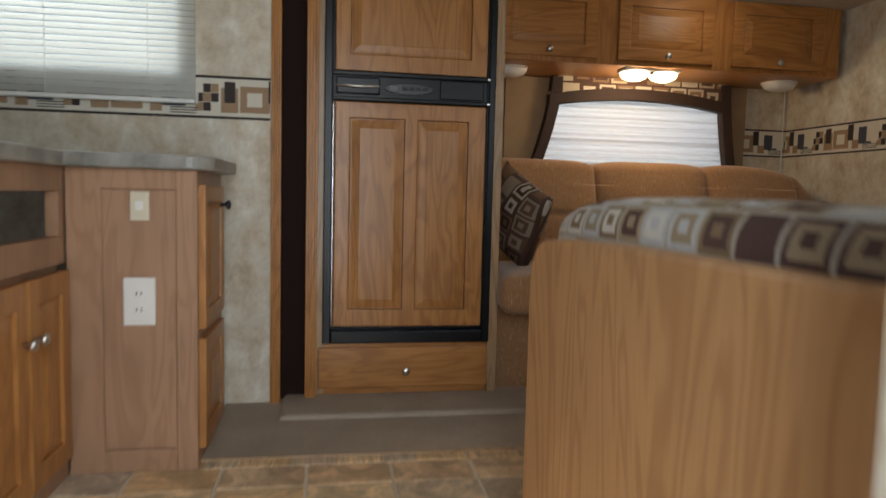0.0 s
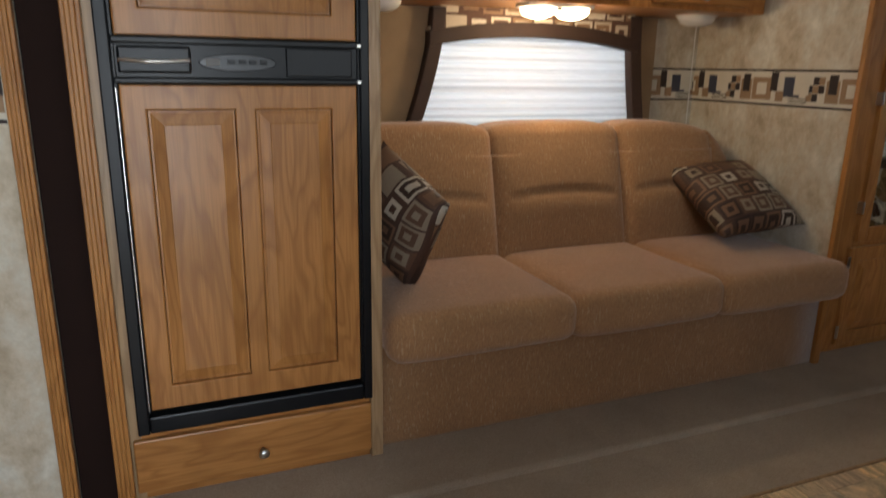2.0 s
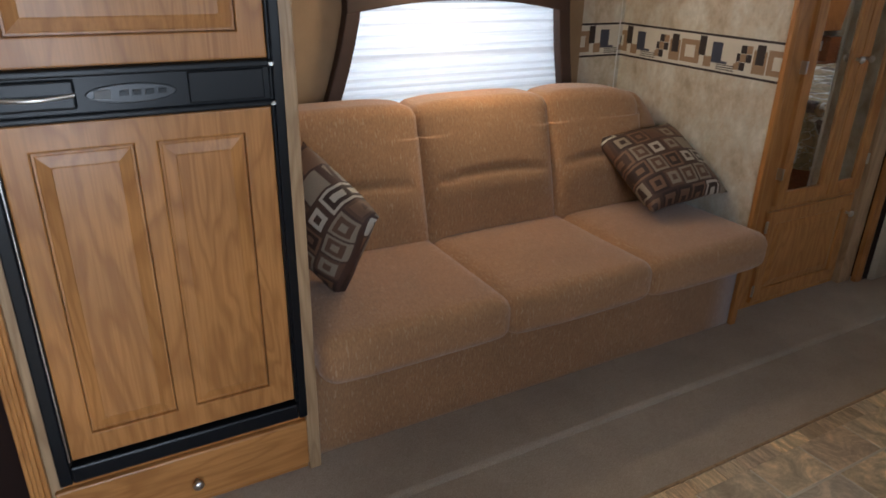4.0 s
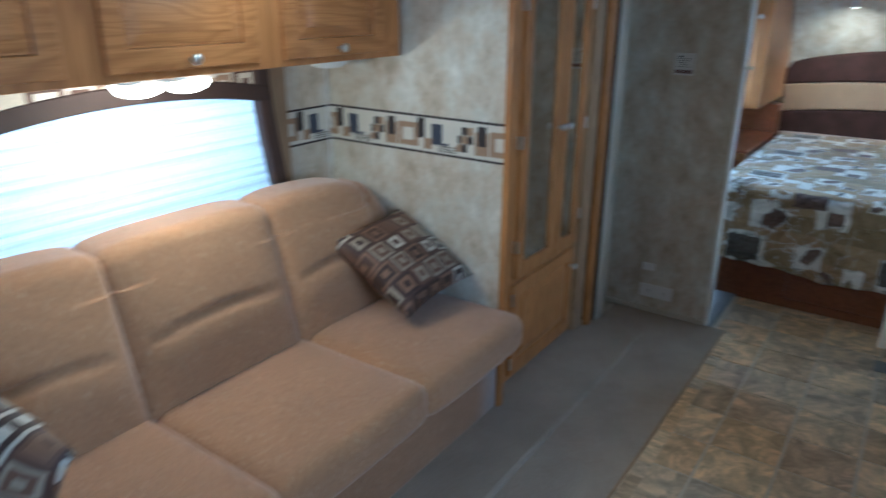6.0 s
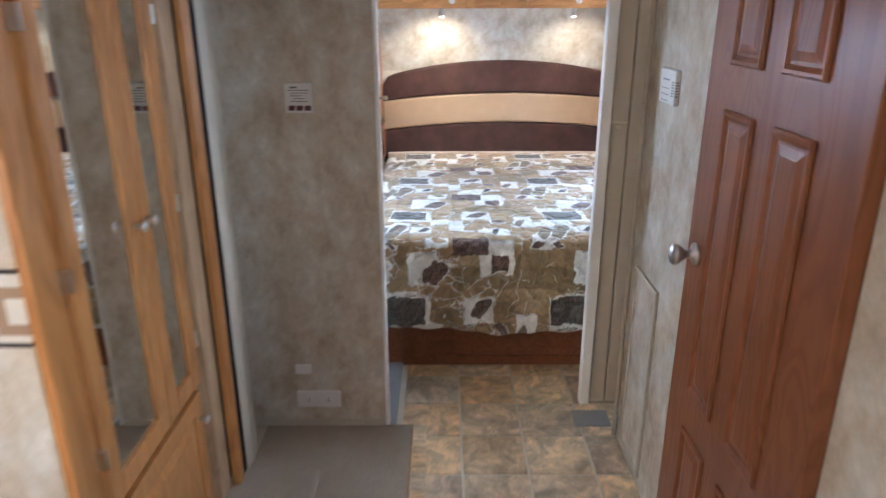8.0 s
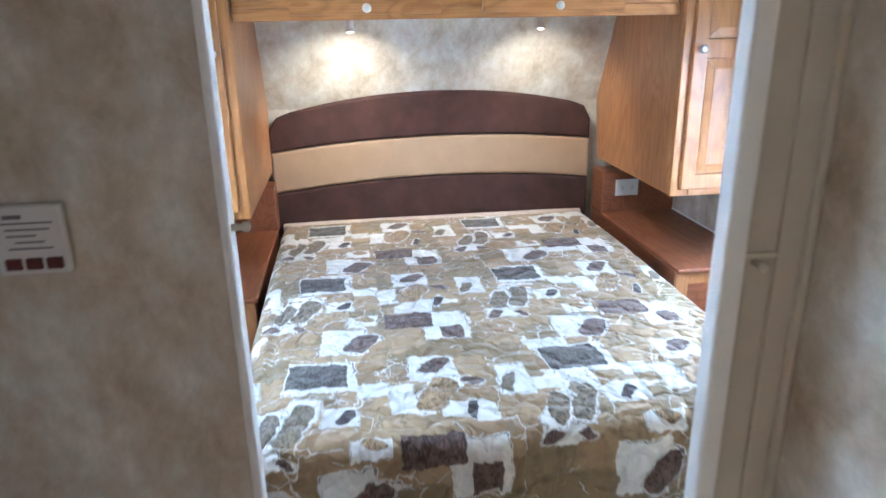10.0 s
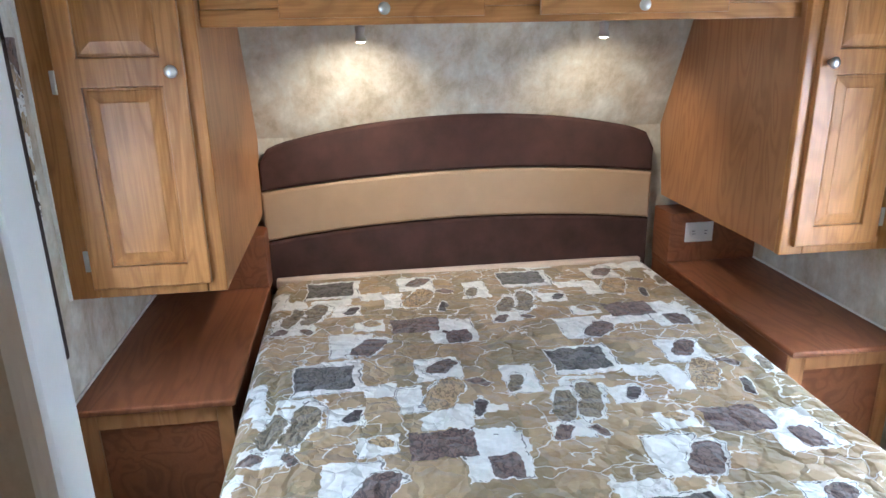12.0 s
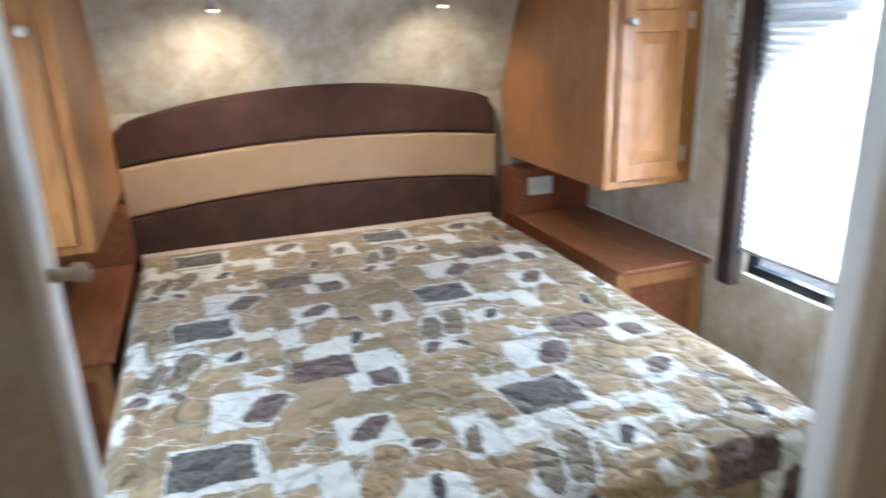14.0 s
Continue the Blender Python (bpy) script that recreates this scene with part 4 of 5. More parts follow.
    for (xa, ya, za), (xb, yb, zb) in zip(rows, rows[1:]):
        vs = [bm.verts.new(p) for p in ((xa, ya, za - 0.004), (xb, yb, zb - 0.004), (xb, yb, zb + 0.004), (xa, ya, za + 0.004), (xa, ya + 0.012, za - 0.004), (xb, yb + 0.012, zb - 0.004), (xb, yb + 0.012, zb + 0.004), (xa, ya + 0.012, za + 0.004))]
        for q in ((0, 1, 2, 3), (7, 6, 5, 4), (3, 2, 6, 7), (0, 4, 5, 1)):
            bm.faces.new([vs[i] for i in q])
    bmesh.ops.remove_doubles(bm, verts=bm.verts, dist=0.0003)
    part("handle", bm, nickel_m, strip, "slim chrome pull handle", True)
    part("vent_block", box(0.545, 0.715, 2.674, 2.69, 1.160, 1.230, 0.003), black_m, strip)
    for z in (1.148, 1.240):
        part("hinge", box(0.726, 0.738, 2.664, 2.70, z - 0.0045, z + 0.0045, 0.0015), nickel_m, strip, "bright metal hinge pin")


# ---- sofa ----
def sofa():
    s = thing("sofa", (1.72, 3.1, 0.022), "three-seat tan chenille sofa built between cabinets", "sofa")
    part("base", soft_box(0.80, 2.677, 2.725, 3.40, 0.004, 0.372, 0.012, 8), chenille_m, s, smooth=True)
    xs = (0.805, 1.425, 2.035, 2.655)
    rng = random.Random(2)
    for a, b in zip(xs, xs[1:]):
        ph = rng.uniform(0, 6)
        def shape(co, d, a=a, b=b, ph=ph):
            u = (co.x - (a + b) / 2) / ((b - a) / 2)
            crown = max(0, 1 - u ** 4)
            if d.z > 0:
                co.z += 0.016 * crown * max(0.0, 1 - ((co.y - 2.9) / 0.42) ** 2)
            if co.y < 2.66:
                co.y -= 0.012 * crown
                co.z -= 0.010 * (1 if d.z < 0 else 0)
            co.z += 0.003 * math.sin(9 * co.x + ph) * math.sin(7 * co.y)
            return co
        part("seat_cushion", soft_box(a - 0.012, b + 0.012, 2.595, 3.26, 0.350, 0.49, 0.052, 30, shape), chenille_m, s, smooth=True)
    xs = (0.79, 1.412, 2.005, 2.50)
    for k, (a, b) in enumerate(zip(xs, xs[1:])):
        def shape(co, d, a=a, b=b, k=k):
            u = (co.x - (a + b) / 2) / ((b - a) / 2)
            v = (co.z - 0.46) / 0.52
            if d.y < 0:
                co.y -= 0.035 * max(0.0, 1 - u ** 6) * math.sin(math.pi * min(1, max(0, v)) ** 0.8)
                fold = 0.70 + 0.030 * math.cos(1.7 * u)
                co.y -= 0.008 * math.exp(-((co.z - fold + 0.06) / 0.05) ** 2) * max(0, 1 - u ** 4)
                co.y += 0.026 * math.exp(-((co.z - fold) / 0.010) ** 2) * max(0, 1 - (u / 0.85) ** 4)
            co.y += 0.13 * v
            if d.z > 0.15:
                co.z -= 0.02 * abs(u) ** 4 + (0.03 * max(0, (co.x - 2.1) / 0.40) ** 2)
            return co
        part("back_cushion", soft_box(a - 0.013, b + 0.013, 3.135, 3.32, 0.45, 0.985, 0.042, 64, shape), chenille_m, s, smooth=True)
    def shape(co, d):
        co.y += 0.13 * (co.z - 0.45) / 0.52
        co.z -= 0.17 * max(0, (co.x - 2.48) / 0.18) ** 1.6 * (1 if d.z > 0 else 0)
        return co
    part("back_end", soft_box(2.485, 2.674, 3.15, 3.33, 0.45, 0.955, 0.05, 14, shape), chenille_m, s, smooth=True)


def pillow(at, turn, size, label, thick=0.085):
    n = 20
    bm = bmesh.new()
    def put(s):
        rows = []
        for i in range(n + 1):
            row = []
            for j in range(n + 1):
                u, v = i / n * 2 - 1, j / n * 2 - 1
                x = u * (1 - 0.10 * (1 - v * v) ** 1 * abs(u) ** 2 * 0.9)
                y = v * (1 - 0.10 * (1 - u * u) ** 1 * abs(v) ** 2 * 0.9)
                h = ((1 - u ** 2) * (1 - v ** 2)) ** 0.42
                row.append(bm.verts.new((x * size / 2, y * size / 2, s * thick * h + 0.004 * math.sin(7 * u + 3 * v) * h)))
            rows.append(row)
        for i in range(n):
            for j in range(n):
                q = (rows[i][j], rows[i + 1][j], rows[i + 1][j + 1], rows[i][j + 1])
                bm.faces.new(q if s > 0 else q[::-1])
    put(1), put(-1)
    bmesh.ops.remove_doubles(bm, verts=bm.verts, dist=0.0006)
    ob = mesh("throw_pillow", bm, pillow_m, True)
    ob.matrix_world = Matrix.Translation(at) @ turn
    return tagged(ob, label, "pillow", "throw pillows on the sofa")


# ---- upper cabinets and lamps over the sofa ----
def upper_cabinets():
    c = thing("upper_cabinet", (1.72, 3.4, 1.43), "row of three oak wall cabinets above the sofa", "cabinet")
    part("body", box(0.797, 2.64, 3.20, 3.604, 1.43, 1.767), oak_x, c)
    bm = bmesh.new()
    for a in ((0.797, 0.90), (1.365, 1.47), (1.945, 2.055), (2.53, 2.64)):
        box(a[0], a[1], 3.182, 3.205, 1.43, 1.767, 0.002, bm)
    for a, b in ((0.90, 1.365), (1.47, 1.945), (2.055, 2.53)):
        box(a, b, 3.182, 3.205, 1.43, 1.462, 0.002, bm)
        box(a, b, 3.182, 3.205, 1.755, 1.767, 0.002, bm)
    part("face_frame", bm, oak_z, c)
    for a, b in ((0.885, 1.36), (1.465, 1.95), (2.05, 2.535)):
        w = b - a
        panel_door(c, "door", "-y", (a, 3.184, 1.452), w, 0.308, [(0.06, w - 0.06, 0.06, 0.25)], oak_x, knob=(w / 2, 0.026))

    lamp = thing("sofa_lamp", (1.67, 3.3, 1.43), "lit twin-dome lamp under the wall cabinets", "lamp")
    part("plate", box(1.525, 1.815, 3.21, 3.32, 1.415, 1.4305, 0.006), white_m, lamp)
    for x in (1.595, 1.745):
        bm = lathe([(0.066, 0.0), (0.068, 0.010), (0.056, 0.026), (0.03, 0.036), (0.006, 0.039)], (x, 3.265, 1.4145), "-z", 24)
        ob = part("shade", bm, lamp_m, lamp, "glowing frosted glass shade", True)
        ob.visible_shadow = False
    part("switch", box(1.662, 1.678, 3.225, 3.245, 1.404, 1.416, 0.003), black_m, lamp)
    for x in (1.0, 2.465):
        sp = thing("cabinet_speaker", (x, 3.39, 1.43), "small white oval speaker under the wall cabinets", "speaker", "speakers under the cabinets")
        bm = lathe([(0.085, 0.0), (0.088, 0.012), (0.074, 0.032), (0.05, 0.042), (0.01, 0.045)], (0, 0, 0), "-z", 24)
        bm.transform(Matrix.Translation((x, 3.39, 1.4295)) @ Matrix.Diagonal((1, 0.8, 1, 1)))
        part("body", bm, white_m, sp, smooth=True)
        part("rim", lathe([(0.088, 0), (0.09, 0.006), (0.086, 0.008)], (x, 3.39, 1.431), "-z", 24), white_m, sp)
    cord = mesh("speaker_cord", box(2.652, 2.656, 3.596, 3.600, 0.62, 1.43), white_m)
    tagged(cord, "thin white cord running down the corner", "cord")

    dome = thing("ceiling_lamp", (1.84, 2.89, 1.768), "lit round dome lamp on the low ceiling", "lamp")
    part("base", lathe([(0.112, 0), (0.112, 0.012), (0.104, 0.016)], (1.84, 2.89, 1.768), "-z", 28), white_m, dome)
    ob = part("shade", lathe([(0.10, 0.0), (0.098, 0.012), (0.08, 0.03), (0.045, 0.041), (0.008, 0.044)], (1.84, 2.89, 1.753), "-z", 28), dome_m, dome, "glowing frosted glass dome", True)
    ob.visible_shadow = False


# ---- sofa window ----
def sofa_window():
    w = thing("window_1", (1.74, 3.6, 0.72), "wide window behind the sofa with a drawn pleated shade", "window", kind="structure")
    bm = bmesh.new()
    for a in ((1.08, 1.10, 0.72, 1.42), (2.34, 2.36, 0.72, 1.42), (1.10, 2.34, 0.72, 0.74), (1.10, 2.34, 1.40, 1.42)):
        box(a[0], a[1], 3.61, 3.65, a[2], a[3], 0.003, bm)
    part("window_frame", bm, black_m, w)
    p = part("pane", box(1.10, 2.34, 3.628, 3.632, 0.74, 1.40), glass_m, w)
    p.visible_shadow = False

    s = thing("pleated_shade", (1.74, 3.58, 0.75), "white pleated shade drawn over the window, glowing with daylight", "shade")
    bm = bmesh.new()
    rows, z, k = [], 0.74, 0
    while z < 1.40:
        y = 3.578 + (0.010 if k % 2 else 0.0)
        rows.append([bm.verts.new((x, y, z)) for x in (1.09, 2.345)])
        z += 0.0125
        k += 1
    for r0, r1 in zip(rows, rows[1:]):
        bm.faces.new((r0[0], r0[1], r1[1], r1[0]))
    part("cloth", bm, shade_m, s)
    part("bottom_rail", box(1.17, 2.32, 3.572, 3.592, 0.725, 0.741, 0.003), white_m, s)

    v = thing("window_valance", (1.74, 3.56, 0.75), "dark fabric window surround with a squares-print band", "valance")
    y0, y1 = 3.515, 3.565
    curve = lambda a, b, z0, z1, n=8: [(a + (b - a) * (k / n) ** 1.6, z0 + (z1 - z0) * k / n) for k in range(n + 1)]
    left = curve(1.265, 1.072, 1.425, 0.74) + curve(1.325, 1.127, 1.425, 0.74)[::-1]
    right = curve(2.275, 2.375, 1.425, 0.74) + curve(2.215, 2.318, 1.425, 0.74)[::-1]
    for o in (left, right):
        part("leg", prism(o, y0, y1, 0.006), surround_m, v, "dark brown padded side piece")
    arch = [(x, 1.268 + 0.052 * (1 - ((x - 1.745) / 0.52) ** 2)) for x in np.linspace(1.25, 2.262, 17)]
    part("rim", prism(arch + [(x, z + 0.060) for x, z in arch[::-1]], y0 - 0.004, y1, 0.005), surround_m, v, "dark brown arched rim")
    band = [(x, z + 0.058) for x, z in arch] + [(2.235, 1.43), (1.30, 1.43)]
    part("band", prism(band, y0 + 0.006, y1), valance_m, v, "squares-print cloth band")
    for out_x, rim in ((1.03, curve(1.29, 1.10, 1.425, 0.73)), (2.40, curve(2.245, 2.345, 1.425, 0.73))):
        part("backing", prism([(out_x, 0.73), (out_x, 1.425)] + rim, 3.568, 3.604), tan_cloth_m, v, "tan cloth side backing")


# ---- mirrored wardrobe ----
def wardrobe():
    w = thing("wardrobe", (3.1, 3.0, 0.022), "oak wardrobe with two mirrored doors and a lower door", "wardrobe")
    part("body", box(2.705, 3.50, 2.81, 3.58, 0.022, 1.766), oak_z, w)
    bm = bmesh.new()
    box(2.702, 2.895, 2.786, 2.811, 0.022, 1.766, 0.003, bm)
    box(3.47, 3.495, 2.787, 2.811, 0.022, 1.766, 0.003, bm)
    box(2.895, 3.47, 2.787, 2.811, 0.022, 0.06, 0.002, bm)
    box(2.895, 3.47, 2.787, 2.811, 0.475, 0.53, 0.002, bm)
    box(2.895, 3.47, 2.787, 2.811, 1.70, 1.766, 0.002, bm)
    part("face_frame", bm, oak_z, w)
    for x0, x1, kx in ((2.885, 3.236, 3.206), (3.241, 3.482, 3.271)):
        bm = bmesh.new()
        y0, y1 = 2.767, 2.787
        for a in ((x0, x0 + 0.06, 0.515, 1.715), (x1 - 0.06, x1, 0.515, 1.715), (x0 + 0.06, x1 - 0.06, 0.515, 0.575), (x0 + 0.06, x1 - 0.06, 1.655, 1.715)):
            box(a[0], a[1], y0, y1, a[2], a[3], 0.003, bm)
        d = part("door", bm, oak_z, w)
        part("mirror", box(x0 + 0.058, x1 - 0.058, 2.777, 2.783, 0.573, 1.657), mirror_m, d, "plain mirror glass")
        part("knob", lathe(KNOB, (kx, 2.767, 1.118), "-y"), nickel_m, d, "round brushed nickel knob", True)
        for z in (0.66, 1.10, 1.62):
            hx = x0 - 0.003 if kx < 3.25 else x1 + 0.003
            part("hinge", box(hx - 0.006, hx + 0.006, 2.761, 2.787, z - 0.025, z + 0.025, 0.002), nickel_m, d, "small exposed metal hinge")
    panel_door(w, "lower_door", "-y", (2.86, 2.787, 0.055), 0.605, 0.435, [(0.06, 0.545, 0.06, 0.375)], oak_z, knob=(0.572, 0.35), hinges=((0.0, 0.06), (0.0, 0.37)))


# ---- partition and hall wall fittings ----
def fittings():
    p = thing("switch_panel", (4.0, 2.49, 1.34), "white monitor panel with three dark red switches", "switch panel")
    part("plate", box(3.982, 4.0, 2.447, 2.545, 1.288, 1.392, 0.004), white_m, p)
    for k in range(3):
        y = 2.522 - k * 0.028
        part("switch", box(3.976, 3.984, y - 0.011, y + 0.011, 1.297, 1.314, 0.002), rubber_red_m, p, "dark red rocker switch")
    for k, (a, b) in enumerate(((0.020, 0.045), (0.013, 0.085), (0.02, 0.08), (0.02, 0.06), (0.03, 0.07), (0.02, 0.08))):
        z = 1.376 - k * 0.0095
        part("print", box(3.9805, 3.9825, 2.545 - b, 2.545 - a, z - (0.003 if k == 0 else 0.0012), z + (0.003 if k == 0 else 0.0012)), ink_m, p, "line of grey print")
    outlet("-x", (4.0, 2.503, 0.127), 0.178, 0.075, "wide white wall outlet low on the partition", True)
    tagged(mesh("wall_plate", box(3.991, 4.0, 2.525, 2.59, 0.244, 0.286, 0.003), white_m), "small blank white wall plate", "wall plate")

    t = thing("thermostat", (3.73, 1.295, 1.41), "white wall thermostat with a slotted side", "thermostat")
    part("body", box(3.62, 3.765, 1.295, 1.311, 1.356, 1.46, 0.005), white_m, t)
    part("slider", box(3.675, 3.73, 1.3105, 1.313, 1.427, 1.431), ink_m, t)
    for k in range(6):
        z = 1.385 + k * 0.008
        part("vent_slot", box(3.6185, 3.6205, 1.299, 1.308, z - 0.0016, z + 0.0016), ink_m, t)
        part("vent_slot", box(3.627, 3.647, 1.3105, 1.3125, z - 0.0016, z + 0.0016), ink_m, t)
    for k in range(3):
        part("print", box(3.675, 3.74, 1.3105, 1.312, 1.366 + k * 0.018, 1.368 + k * 0.018), ink_m, t, "line of grey print")

    h = thing("access_hatch", (3.72, 1.295, 0.06), "papered access hatch with a beige frame", "hatch")
    part("panel", box(3.615, 3.835, 1.295, 1.301, 0.06, 0.745), wall_m, h)
    for a in ((3.60, 3.62, 0.04, 0.765), (3.83, 3.85, 0.04, 0.765), (3.62, 3.83, 0.745, 0.765), (3.62, 3.83, 0.04, 0.06)):
        part("frame_strip", box(a[0], a[1], 1.295, 1.306, a[2], a[3], 0.003), trim_beige_m, h)

    d = thing("door_1", (3.03, 1.29, 0), "closed red-brown six-panel washroom door", "door", kind="structure")
    hh = 1.90
    leaf = part("leaf", box(2.673, 3.402, 1.262, 1.298, 0.012, 0.012 + hh, 0.003), door_wood, d)
    m = facing("y", (3.402, 1.298, 0.012))
    for a, b in ((0.140, 0.306), (0.400, 0.570)):
        for c, e in ((0.15, 0.483), (0.603, 1.387), (1.492, 1.80)):
            bm = bmesh.new()
            def ring(k, y):
                return [bm.verts.new((u, y, v)) for u, v in ((a + k, c + k), (b - k, c + k), (b - k, e - k), (a + k, e - k))]
            steps = [ring(0, 0.001), ring(0.001, -0.004), ring(0.006, -0.007), ring(0.013, -0.0065), ring(0.021, -0.002), ring(0.023, 0.0005), ring(0.030, 0.0005), ring(0.048, -0.004), ring(0.050, -0.0045)]
            for r0, r1 in zip(steps, steps[1:]):
                for k in range(4):
                    bm.faces.new((r0[k], r0[(k + 1) % 4], r1[(k + 1) % 4], r1[k]))
            bm.faces.new(steps[-1])
            bmesh.ops.recalc_face_normals(bm, faces=bm.faces)
            bm.transform(m)
            bm.transform(Matrix.Translation((0, 0.003, 0)))
            part("panel", bm, door_wood, leaf)
    prof = [(0.032, 0), (0.032, 0.006), (0.014, 0.010), (0.012, 0.03), (0.02, 0.04), (0.029, 0.052), (0.030, 0.062), (0.022, 0.07), (0.006, 0.073)]
    part("knob", lathe(prof, (3.335, 1.298, 0.995), "y", 24), nickel_m, leaf, "polished nickel door knob", True)


# ---- dinette ----
def dinette():
    a = thing("dinette_bench", (0.7, 0.9, 0), "dinette bench with a light wood back panel and squares-print cushion", "bench", "dinette benches")
    r = 0.10
    out = [(0.425, 0.0), (1.40, 0.0), (1.40, 0.722 - r)]
    out += [(1.40 - r + r * math.cos(t), 0.722 - r + r * math.sin(t)) for t in np.linspace(0.1, math.pi / 2, 9)]
    out += [(1.20, 0.730), (0.95, 0.737), (0.425, 0.742)]
    part("back_panel", prism(out, 0.532, 0.562, 0.008, "yz"), booth_wood, a)
    def shape(co, d):
        u = (co.y - 0.92) / 0.48
        if d.z > 0:
            co.z += 0.018 * (1 - min(1, abs(u)) ** 2) - 0.05 * max(0, u) ** 5
        return co
    part("back_cushion", soft_box(0.549, 0.69, 0.425, 1.325, 0.42, 0.786, 0.05, 20, shape), booth_m, a, smooth=True)
    part("seat_box", box(0.562, 1.07, 0.425, 1.36, 0.0, 0.32, 0.004), booth_wood, a)
    part("seat_cushion", soft_box(0.66, 1.10, 0.425, 1.37, 0.325, 0.45, 0.04, 12), booth_m, a, smooth=True)

    b = thing("dinette_bench", (2.1, 0.85, 0), "dinette bench against the wall with a wood end and squares-print cushion", "bench", "dinette benches")
    out = [(2.235, 0.0), (2.235, 0.815)] + [(2.20 + 0.075 * math.cos(t), 0.73 + 0.08 * math.sin(t)) for t in np.linspace(math.pi / 2, math.pi, 8)] + [(2.125, 0.0)]
    # darker door wood than the other bench: shade on this end put into the colour
    part("back_panel", prism(out, 0.425, 1.205, 0.006, "xz"), door_wood, b, "wood end panel with its shade put in as darker brown")
    part("edge_band", prism([(2.125, 0.02), (2.125, 0.73)] + [(2.20 + 0.075 * math.cos(t), 0.73 + 0.08 * math.sin(t)) for t in np.linspace(math.pi, math.pi * 0.55, 8)] + [(2.20 + 0.082 * math.cos(t), 0.73 + 0.088 * math.sin(t)) for t in np.linspace(math.pi * 0.55, math.pi, 8)] + [(2.118, 0.02)], 1.185, 1.207, 0, "xz"), pale_z, b, "pale rounded edge band")
    part("back_cushion", soft_box(1.955, 2.118, 0.425, 1.195, 0.42, 0.885, 0.05, 18), booth_m, b, smooth=True)
    part("seat_box", box(1.60, 2.10, 0.425, 1.15, 0.0, 0.32, 0.004), booth_wood, b)
    part("seat_cushion", soft_box(1.56, 2.0, 0.425, 1.15, 0.325, 0.45, 0.04, 12), booth_m, b, smooth=True)


